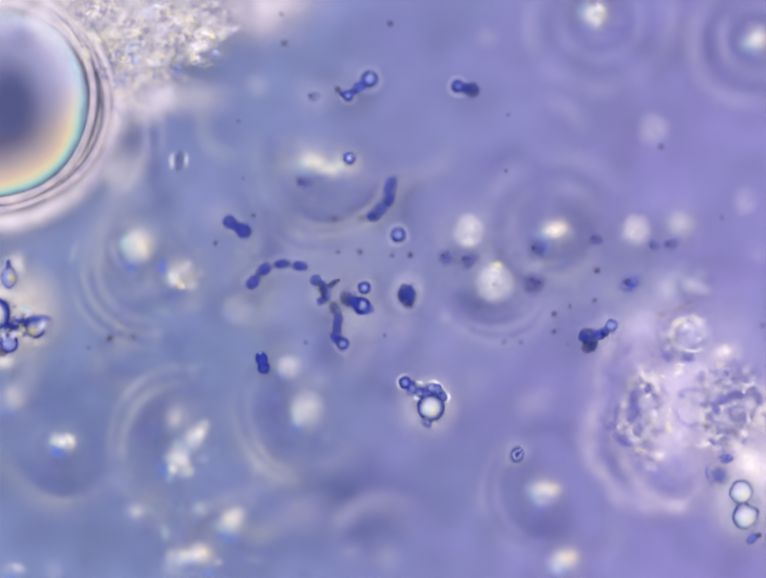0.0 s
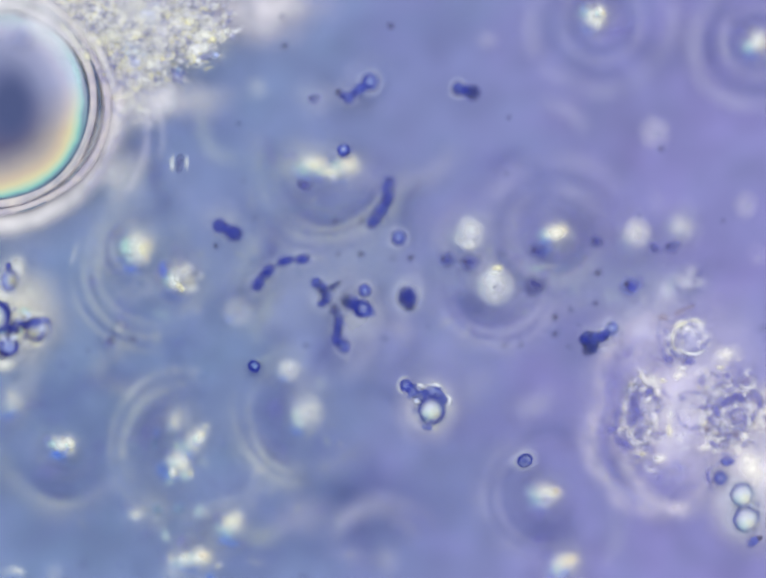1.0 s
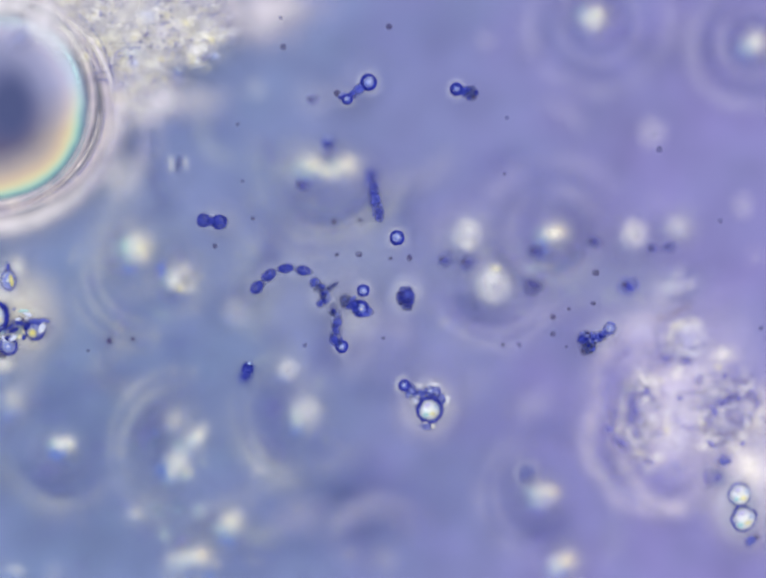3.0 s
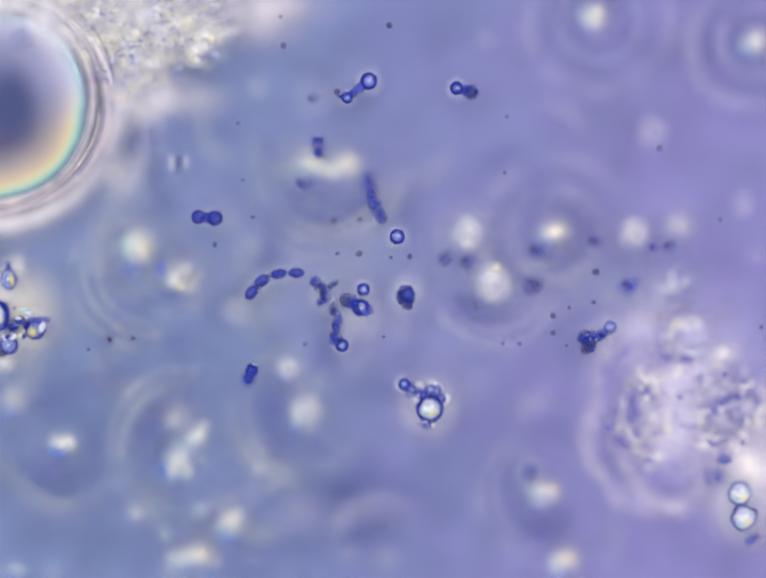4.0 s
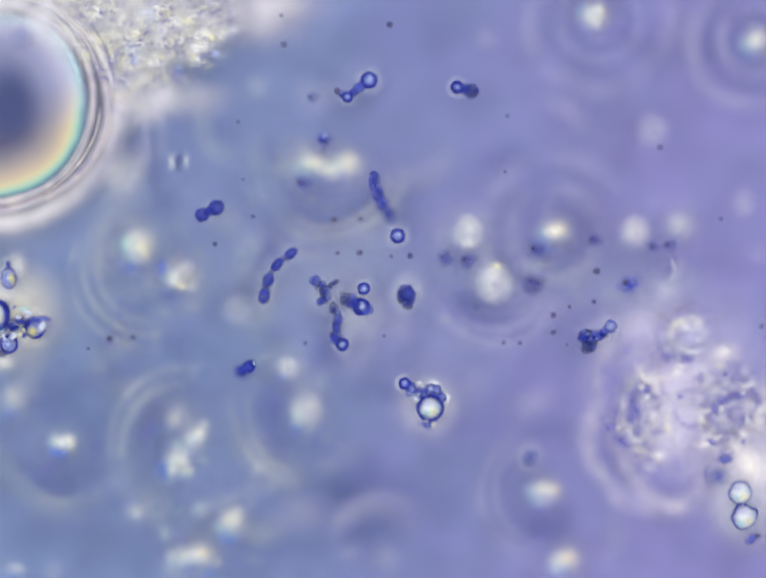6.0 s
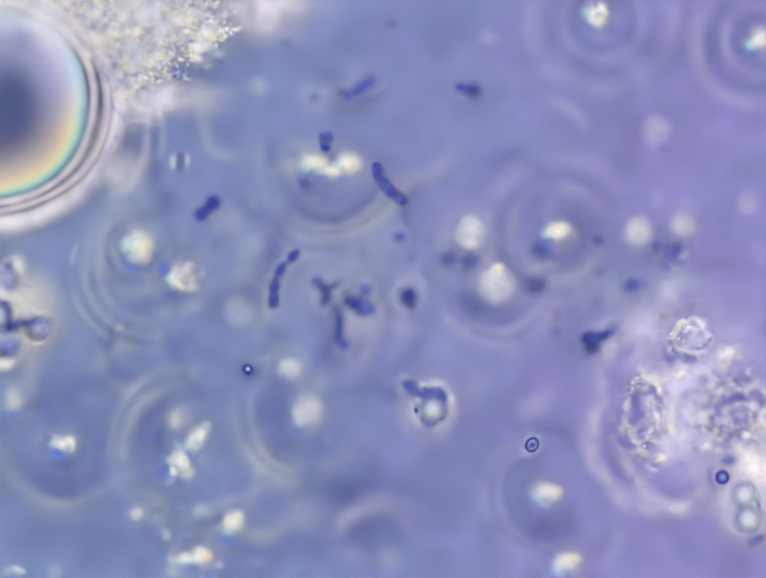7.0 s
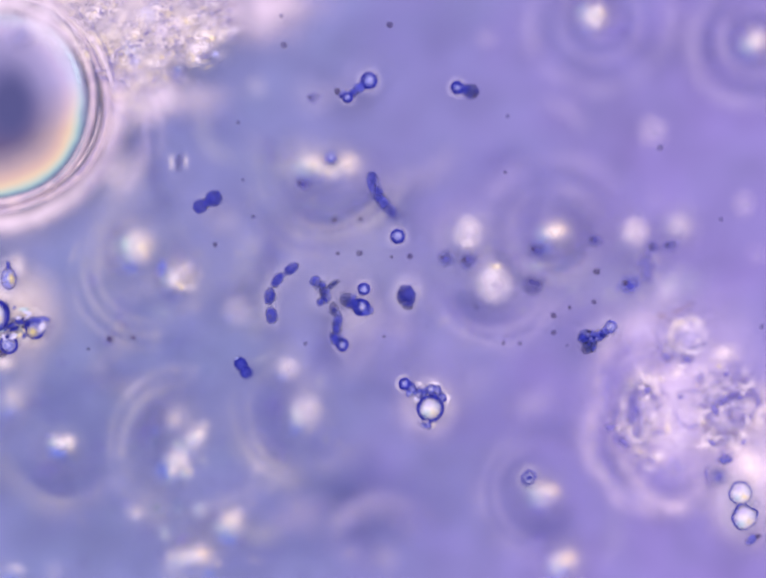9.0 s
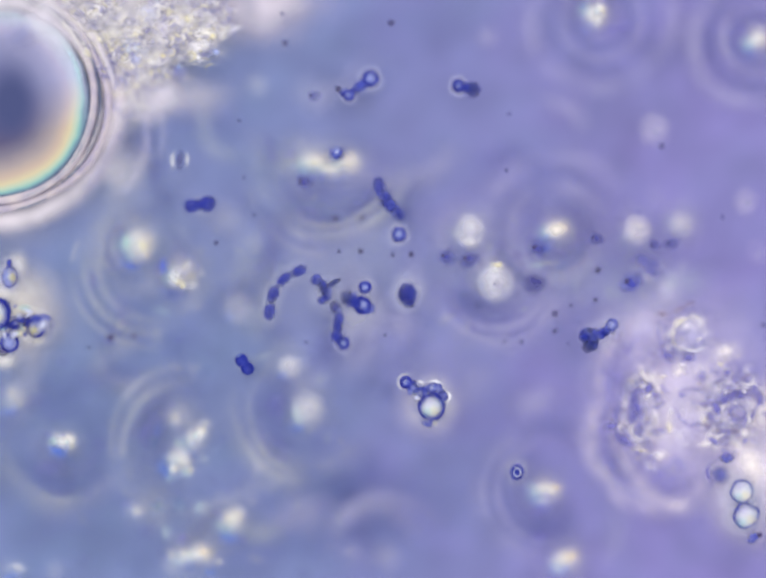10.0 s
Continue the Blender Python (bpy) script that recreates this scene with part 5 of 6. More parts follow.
def blots():
    """Colour fringes over and between the sunken droplets, put in as soft tinted blots."""
    cream, white, yellow, mint, blue, violet, teal, orange = (0.95, 0.93, 0.86), (0.98, 0.98, 0.98), (1.0, 0.92, 0.64), (0.66, 0.88, 0.84), (0.12, 0.24, 0.82), (0.2, 0.18, 0.6), (0.16, 0.28, 0.46), (1.0, 0.82, 0.6)
    for i, (u, v, rx, ry, colour, dense) in enumerate((
            (356, 862, 12, 17, yellow, 0.4), (404, 893, 24, 20, white, 0.4), (420, 872, 14, 8, cream, 0.4), (348, 938, 20, 16, white, 0.4), (378, 970, 20, 18, mint, 0.4), (328, 955, 20, 26, blue, 0.5), (313, 905, 16, 24, teal, 0.45), (345, 982, 16, 14, mint, 0.4),
            (277, 1049, 20, 18, cream, 0.4), (337, 1090, 16, 24, mint, 0.35), (370, 1103, 18, 15, violet, 0.6), (413, 1132, 18, 15, orange, 0.6), (375, 1134, 18, 14, cream, 0.45), (348, 1138, 14, 20, cream, 0.35), (405, 1041, 18, 24, mint, 0.28), (472, 1108, 24, 16, blue, 0.5),
            (321, 1035, 22, 18, teal, 0.45), (362, 1036, 22, 20, teal, 0.4), (446, 1153, 14, 12, cream, 0.45), (427, 1174, 20, 12, blue, 0.5), (35, 1163, 24, 12, white, 0.5), (20, 1181, 24, 12, blue, 0.6), (445, 1078, 16, 20, mint, 0.3),
            (262, 530, 16, 18, mint, 0.45), (291, 514, 15, 14, yellow, 0.45), (267, 554, 26, 16, blue, 0.4), (332, 552, 20, 22, violet, 0.45), (354, 576, 18, 22, white, 0.5), (368, 582, 12, 12, yellow, 0.5), (384, 545, 18, 16, cream, 0.4), (386, 588, 18, 16, white, 0.35), (410, 560, 10, 14, cream, 0.3),
            (244, 666, 14, 22, cream, 0.3), (190, 575, 20, 36, violet, 0.25), (250, 640, 26, 20, violet, 0.25), (150, 519, 10, 40, cream, 0.22), (468, 650, 18, 18, blue, 0.3), (116, 925, 28, 14, blue, 0.6), (145, 903, 12, 14, white, 0.5),
            (640, 336, 20, 14, yellow, 0.4), (702, 334, 20, 18, cream, 0.45), (677, 352, 24, 12, white, 0.4), (655, 362, 30, 12, violet, 0.35), (720, 320, 14, 16, yellow, 0.35), (640, 835, 20, 26, cream, 0.35), (604, 845, 14, 26, mint, 0.4), (606, 880, 20, 16, blue, 0.4), (575, 770, 18, 12, blue, 0.4),
            (960, 500, 20, 14, orange, 0.35), (1015, 548, 16, 12, yellow, 0.4), (1010, 580, 30, 30, white, 0.1), (1145, 470, 22, 20, orange, 0.4), (1112, 492, 20, 12, blue, 0.3), (1118, 1018, 26, 16, violet, 0.4), (1135, 1000, 20, 14, orange, 0.35), (1100, 1048, 40, 18, violet, 0.35), (1085, 1000, 24, 20, mint, 0.25),
            (1165, 1140, 20, 16, orange, 0.35), (1150, 1168, 22, 12, blue, 0.35), (1222, 46, 10, 22, white, 0.5), (1232, 30, 12, 14, yellow, 0.35), (1260, 62, 40, 14, violet, 0.35), (1190, 20, 14, 24, blue, 0.3), (22, 805, 16, 20, yellow, 0.3), (18, 845, 28, 12, blue, 0.45), (1300, 470, 16, 18, yellow, 0.25),
            (262, 502, 15, 28, mint, 0.35), (276, 480, 20, 16, cream, 0.3), (300, 526, 14, 14, orange, 0.3), (254, 530, 10, 11, teal, 0.4), (362, 580, 10, 15, yellow, 0.65), (378, 552, 16, 12, cream, 0.45), (349, 568, 11, 18, white, 0.5), (334, 548, 12, 22, blue, 0.45), (396, 588, 20, 14, white, 0.3),
            (222, 696, 20, 14, violet, 0.45), (240, 620, 22, 20, violet, 0.22), (330, 640, 34, 16, mint, 0.14), (958, 456, 30, 27, cream, 0.24), (960, 482, 18, 13, white, 0.42), (1010, 546, 13, 11, yellow, 0.6), (1134, 472, 26, 20, cream, 0.6), (1152, 468, 11, 12, orange, 0.45), (1297, 470, 26, 28, cream, 0.22),
            (1098, 545, 28, 10, mint, 0.24), (1110, 512, 18, 12, blue, 0.4), (1136, 520, 22, 8, violet, 0.3), (962, 536, 24, 16, violet, 0.32), (930, 642, 44, 20, violet, 0.26), (975, 664, 60, 22, violet, 0.2), (914, 530, 18, 14, blue, 0.3), (1185, 486, 24, 30, violet, 0.2), (1336, 500, 26, 14, violet, 0.28),
            (408, 888, 14, 20, cream, 0.5), (376, 940, 14, 22, white, 0.42), (360, 908, 12, 12, mint, 0.4), (388, 965, 14, 16, yellow, 0.4), (420, 866, 16, 7, cream, 0.4), (318, 880, 14, 20, blue, 0.35), (336, 968, 12, 22, blue, 0.45), (300, 890, 26, 46, violet, 0.22), (462, 1062, 16, 18, yellow, 0.4), (486, 1050, 14, 16, white, 0.36),
            (400, 1140, 18, 12, white, 0.5), (340, 1095, 12, 14, cream, 0.3), (455, 1100, 20, 14, blue, 0.35), (320, 1045, 26, 16, teal, 0.3), (128, 905, 18, 13, white, 0.6), (144, 915, 10, 12, yellow, 0.45), (110, 892, 12, 10, white, 0.4), (122, 932, 24, 10, blue, 0.5), (100, 960, 50, 26, violet, 0.22), (110, 855, 44, 22, violet, 0.14),
            (632, 330, 22, 16, cream, 0.4), (668, 350, 28, 12, yellow, 0.3), (712, 330, 18, 20, orange, 0.3), (622, 376, 16, 14, violet, 0.5), (548, 300, 16, 50, violet, 0.18), (600, 425, 60, 14, teal, 0.14), (680, 445, 60, 12, teal, 0.14), (626, 838, 24, 32, cream, 0.3), (610, 862, 16, 16, mint, 0.35), (560, 830, 34, 30, violet, 0.26),
            (590, 750, 20, 18, cream, 0.35), (1112, 1004, 26, 18, cream, 0.4), (1105, 1030, 30, 10, white, 0.3), (1100, 1100, 36, 16, violet, 0.34), (1155, 1145, 24, 20, orange, 0.3), (1140, 1170, 18, 12, white, 0.35), (1212, 34, 18, 26, cream, 0.4), (1545, 84, 20, 20, white, 0.4))):
        blot = part("blot", mound(rx / 1000, ry / 1000, 0.003, 0.2, i * 1.3, 28, 7), jelly(colour, dense * 0.8, 0.3, 12.0, 1.1), parent=HAZE, label="soft colour fringe, put in as a tinted blot", where=at(u, v, 0.081 + 0.0002 * (i % 20)) - HAZE.location)
        blot.rotation_euler = (0, 0, 0.3 * math.sin(i * 2.1))
    # out-of-focus discs of droplets, put in as flat pale mounds
    for u, v, r, dense in ((956, 476, 34, 0.42), (1012, 582, 40, 0.4), (1299, 474, 32, 0.3), (627, 838, 38, 0.22), (1335, 268, 34, 0.1), (590, 753, 26, 0.22), (485, 635, 33, 0.1), (1390, 464, 29, 0.1), (1524, 416, 28, 0.08), (1545, 520, 28, 0.05)):
        part("disc", mound(r / 1000, r * 1.05 / 1000, 0.003, 0.12, u, 40, 10), jelly((0.88, 0.86, 0.93) if u < 1100 else (0.92, 0.85, 0.93), dense, 0.5, 30.0, 0.3), parent=HAZE, label="pale defocus disc of a droplet", where=at(u, v, 0.09) - HAZE.location)
        part("dimple", mound(r * 0.45 / 1000, r * 0.4 / 1000, 0.003, 0.4, v, 28, 7), jelly((0.42, 0.4, 0.62), 0.28, 0.4, 40.0), parent=HAZE, label="dim middle of the defocus disc", where=at(u + r * 0.15, v + r * 0.1, 0.0935) - HAZE.location)


def flecks():
    """Small faint flecks of cream and violet that mottle the liquid round the droplets."""
    rng = random.Random(58)
    for i in range(110):
        if i % 3:
            u, v = rng.uniform(130, 720), rng.uniform(400, 1184)
        else:
            u, v = rng.uniform(850, 1400), rng.uniform(420, 700)
        r = rng.uniform(10, 34)
        colour = rng.choice(((0.72, 0.74, 0.66), (0.74, 0.72, 0.78), (0.66, 0.74, 0.74), (0.16, 0.16, 0.5), (0.17, 0.15, 0.44), (0.14, 0.2, 0.44)))
        fleck = part("fleck", mound(r / 1000, r * rng.uniform(0.35, 0.8) / 1000, 0.003, 0.5, i * 0.9, 24, 6), jelly(colour, rng.uniform(0.08, 0.2), 0.5, 25.0), parent=HAZE, label="faint pale fleck" if colour[0] > 0.5 else "faint violet fleck", where=at(u, v, 0.083 + 0.00008 * i) - HAZE.location)
        fleck.rotation_euler = (0, 0, rng.uniform(0, 6.28))
    # sharper colour fringes of the droplets, again tinted mounds
    blue, violet, yellow, white = (0.1, 0.16, 0.72), (0.18, 0.17, 0.58), (1.0, 0.93, 0.6), (1.0, 1.0, 0.99)
    for i, (u, v, rx, ry, colour, dense) in enumerate(((331, 548, 10, 24, blue, 0.4), (262, 548, 26, 11, blue, 0.3), (1016, 545, 16, 9, yellow, 0.45), (1010, 556, 22, 9, white, 0.3), (1136, 474, 28, 19, (1.0, 0.93, 0.84), 0.55), (1118, 478, 14, 9, white, 0.25),
                                                       (956, 498, 16, 10, white, 0.25), (288, 503, 12, 14, yellow, 0.35), (255, 500, 9, 22, (0.5, 0.85, 0.78), 0.35), (372, 588, 10, 10, yellow, 0.5), (360, 566, 12, 16, white, 0.35), (1108, 512, 24, 8, blue, 0.3), (1120, 542, 36, 7, (0.8, 0.8, 0.62), 0.2))):
        part("blot", mound(rx / 1000, ry / 1000, 0.003, 0.25, i * 1.7, 28, 7), jelly(colour, dense, 0.3, 30.0, 0.9), parent=HAZE, label="soft colour fringe, put in as a tinted blot", where=at(u, v, 0.0895 + 0.0001 * i) - HAZE.location)


wisps()
flecks()
clouds()
blots()


# ---- specks ----
def speck(u, v, r, material=SOOT, z=SHARP + 0.002, oval=1.0, turn=0.0):
    ob = part("speck", ball(r / 1000, r * oval / 1000, r * 0.6 / 1000, 0.3, u * 0.013, 2), material, where=at(u, v, z))
    ob.rotation_euler = (0, 0, radians(turn))
    return tagged(ob, "tiny dark speck of debris in the liquid", "speck", "specks of debris")


def smudge(u, v, r, dense=0.6, colour=(0.08, 0.08, 0.28), dot=0.3, z=0.095):
    """A soft dark spot a little below the focus, with a darker grain on it."""
    ob = part("smudge", mound(r * 1.3 / 1000, r * 1.15 / 1000, 0.003, 0.35, u * 0.1, 28, 7), jelly(colour, dense, 0.4, 60.0, 0.7), where=at(u, v, z))
    if dot:
        part("grain", ball(r * dot / 1000, r * dot * 0.8 / 1000, r * dot * 0.5 / 1000, 0.3, u, 2), SOOT, ob, "darker grain", where=(-r * 0.45 / 1000, r * 0.1 / 1000, 0.001))
    return tagged(ob, "soft dark violet smudge of debris in the liquid", "smudge", "smudges of debris")


def specks():
    for u, v, r in ((797, 50, 7), (580, 92, 7), (735, 517, 7), (690, 518, 4.5), (838, 524, 6.5), (800, 525, 4), (224, 694, 7), (272, 690, 4.5), (440, 500, 5.5),
                    (518, 443, 4), (683, 450, 6.5), (737, 447, 5), (1132, 645, 6.5), (1132, 680, 6), (1165, 628, 4.5), (1215, 617, 5.5), (1220, 555, 7.5)):
        speck(u, v, r)
    for u, v, r in ((1063, 702, 5.5), (1030, 702, 5), (1160, 706, 4), (975, 628, 5), (1350, 302, 7), (1038, 237, 5), (1033, 352, 4.5), (1475, 448, 5.5),
                    (625, 703, 5), (785, 688, 4.5), (497, 367, 4.5), (487, 250, 4.5), (575, 32, 5), (1558, 668, 5.5), (180, 714, 4)):
        speck(u, v, r, UMBER)
    for u, v, r in ((640, 200, 14), (1217, 491, 15), (1098, 511, 19), (912, 528, 17), (958, 534, 20), (1372, 502, 15), (1337, 506, 12), (620, 376, 17)):
        smudge(u, v, r, 0.72, (0.07, 0.075, 0.32))
    smudge(1090, 583, 23, 0.95, (0.07, 0.07, 0.26), 0)
    dim = smudge(1289, 581, 21, 0.8, (0.05, 0.06, 0.42), 0.35)
    dim.name = "dim_blue_cell"
    tagged(dim, "dim round blue cell a little below the others", "cell")
    c = cluster("spindle_cell", 364, 330, "dim grey spindle-shaped cell with pale sides", "cell", 0.087)
    lump("body", 0.009, 0.021, c, (0.002, -0.001, 0), UMBER, -6, 0.2, 3.0)
    for x, rx, dense in ((-0.013, 0.008, 0.55), (0.016, 0.007, 0.36)):
        part("pale_side", mound(rx, 0.022, 0.003, 0.3, x * 100, 28, 7), jelly((0.93, 0.94, 0.95), dense, 0.3, 40.0, 0.7), c, "pale bright side", where=(x, 0.0, 0.002))
    ring = ring_cell("small_ring_cell", 0.012, None, at(362, 150, 0.07), core_r=0.5)
    tagged(ring, "small blue ring-shaped cell deep in the liquid", "cell")


specks()


# ---- living cells that drift and turn ----
def pod_cell(name, length, r, parent=None, waist=0.0, material=DENSE):
    """A stained rod-shaped cell with a darker wall."""
    cell = part(name, pod(length, r, waist), material, parent)
    for k, x in enumerate((-0.34, -0.12, 0.16, 0.36)):
        part("clot", ball(r * (0.75 - 0.1 * (k % 2)), r * 0.6, r * 0.5, 0.3, k + waist * 20), DENSE, cell, "denser stained clot", where=(length * x, r * (0.12, -0.15, 0.18, -0.05)[k], r * 0.1))
    return cell


def make_chain():
    c = root("cell_chain", (0, 0, SHARP), "curved chain of four dark blue cells, drifting", "cell chain")
    for i, wide in enumerate((1.15, 1.1, 0.92, 0.95)):
        cell = part("cell", ball(0.0185, 0.0112 * wide, 0.0095, 0.16, 1.5 + i, 3, 1.6), DENSE, c)
        part("wall", hoop(0.0128, 0.0074 * wide, 0.0017, 1.0, 0.1, 2 + i), WALL, cell, "darker cell wall", where=(0, 0, 0.0056))
        # halo of light carried along as a jelly mound
        part("capsule", mound(0.04, 0.03, 0.002, 0.2, 1, 28, 7), jelly((0.7, 0.72, 0.86), 0.3), cell, "soft pale light halo, put in as jelly", where=(0, 0, -0.007))
    return c


def make_pair(name, label, r, gap, uneven=0.0):
    c = root(name, (0, 0, SHARP), label, "dividing cell")
    for s in (-1, 1):
        q = r * (1 + s * uneven)
        lobe = part("lobe", ball(q * 1.08, q, q * 0.9, 0.16, s + 2.0, 3, 1.7), TUMBLER if not uneven else DENSE, c, where=(s * gap, 0, 0))
        part("wall", hoop(q * 0.8, q * 0.8, q * 0.16, 1.0, 0.06, s + 1.0), WALL, lobe, "darker cell wall", where=(0, 0, q * 0.42))
        if s < 0 and not uneven:
            # pale cap and dark ring put in for the gleam seen end-on
            part("core", ball(q * 0.05, q * 0.28, q * 0.25, 0.1, 1), GLEAM, lobe, "pale cap for the bright core seen end-on", where=(-q * 1.05, 0, 0))
            part("end_wall", hoop(q * 0.6, q * 0.54, q * 0.13, 1.0, 0.06, 3.0), WALL, lobe, "dark ring round the cell's end", where=(-q * 0.76, 0, 0)).rotation_euler = (0, radians(90), 0)
    part("neck", ball(gap * 0.8, r * 0.72, r * 0.62, 0.1, 4.0, 3, 1.7), TUMBLER if not uneven else DENSE, c, "narrow waist between the lobes")
    # light halo of both lobes, added as jelly
    part("capsule", mound(gap + r * 1.7, r * 1.9, 0.002, 0.15, 1, 28, 7), jelly((0.7, 0.72, 0.86), 0.3), c, "soft pale light halo, put in as jelly", where=(0, 0, -r * 0.9))
    return c


def make_rod():
    c = root("bent_rod", (0, 0, SHARP), "long bent rod of two blue cells, drifting", "rod cell")
    for waist in (0.2, 0.26):
        pod_cell("cell", 0.064, 0.0142, c, waist, ROD_BLUE)
    return c


def make_drifter(name, r, label, **more):
    c = root(name, (0, 0, SHARP), label, "cell")
    ring_cell("body", r, c, (0, 0, 0), **more)
    return c


CHAIN = make_chain()
PAIR = make_pair("dividing_pair", "pair of dark blue dividing cells, drifting", 0.0152, 0.0164, 0.05)
TWIN = make_pair("tumbling_twin", "small tumbling twin of blue cells", 0.0128, 0.0102)
ROD = make_rod()
RING = make_drifter("drifting_ring_cell", 0.0122, "small blue ring-shaped budding cell drifting over a pale droplet", core_r=0.6, halo=False, wall=0.16, rim=DENSE)
part("head", ball(0.0148, 0.0146, 0.0135, 0.1, 3.0), ROD_BLUE, RING, "rounded blue head", where=(0, 0, -0.0085))
part("bud", ball(0.0112, 0.0108, 0.0115, 0.15, 2.0), TUMBLER, RING, "small blue bud", where=(0, 0, -0.027))
part("waist", ball(0.0075, 0.0075, 0.012, 0.12, 5.0), DENSE, RING, "blue waist above the bud", where=(0, 0, -0.015))
# halo light round the ring cell, a jelly mound
part("capsule", mound(0.026, 0.026, 0.002, 0.15, 1.0, 28, 7), jelly((0.78, 0.8, 0.95), 0.35), RING, "soft pale light halo, put in as jelly", where=(0, 0, -0.012))
OVAL = make_drifter("drifting_oval_cell", 0.0165, "small oval blue cell drifting below the others", core=None, wall=0.15, body=DENSE, oval=0.78)
part("nucleus", ball(0.0035, 0.0032, 0.003, 0.2, 1.0), DENSE, OVAL, "small dark nucleus", where=(0.001, 0.0005, 0.009))
part("lining", ripple(0.0085, 0.0068, 0.003, 0.002, wobble=0.1, seed=2.0, spokes=32, steps=7), jelly((0.7, 0.76, 1.0), 0.5, 0.3, 70.0), OVAL, "pale inner ring", where=(0, 0, 0.0085))


def make_ghost():
    """A flat drifting thing: a dim violet blade, with pale flares of light put on one of its faces."""
    c = root("flat_cell", (0, 0, 0.08), "flat dim violet cell with pale light flares on one face, turned over", "cell")
    part("blade", mound(0.036, 0.022, 0.004, 0.2, 3.0, 36, 9), jelly((0.13, 0.13, 0.42), 0.85, 0.4, 60.0, 0.35), c, "dim violet blade", where=(0, 0, -0.004))
    # bright flares, modelled as pale mounds
    for turn, x, y in ((38, 0.006, 0.012), (-12, 0.012, -0.008), (110, -0.014, 0.004)):
        wing = part("wing", mound(0.027, 0.009, 0.003, 0.3, turn * 0.1, 30, 8), jelly((0.92, 0.88, 1.0), 0.62, 0.35, 60.0, 0.6), c, "pale flare of light, put on as jelly", where=(x, y, 0.003))
        wing.rotation_euler = (0, 0, radians(turn))
    return c


GHOST = make_ghost()


def sink(t):
    """How far some cells are lowered with the racked focus, to look sharp from the camera."""
    return float(np.interp(t, (0, 5.7, 6.8, 7.5, 8.0, 9.0, 10), (0, 0, 0.014, 0.026, 0.014, 0, 0)))


def spot(t, u, v, z=SHARP):
    """A place in the still liquid for a spot seen at t, the stage's drift taken off."""
    times = [row[0] for row in PATH]
    return at(u - float(np.interp(t, times, [row[1] for row in PATH])), v - float(np.interp(t, times, [row[2] for row in PATH])), z)


def lying(p, q, length):
    """The pose of a rod of that length whose ends are seen at p and q; it dips where they are closer than it is long."""
    d = q - p
    flat = Vector((d.x, d.y, 0))
    dip = math.degrees(math.atan2(-d.z, flat.length) if abs(d.z) > 1e-6 else math.acos(min(flat.length / length, 1.0)))
    m = (p + q) / 2
    return pose(m.x, m.y, m.z, 0, 0, math.degrees(math.atan2(d.y, d.x))) @ pose(0, 0, 0, 0, dip, 0)


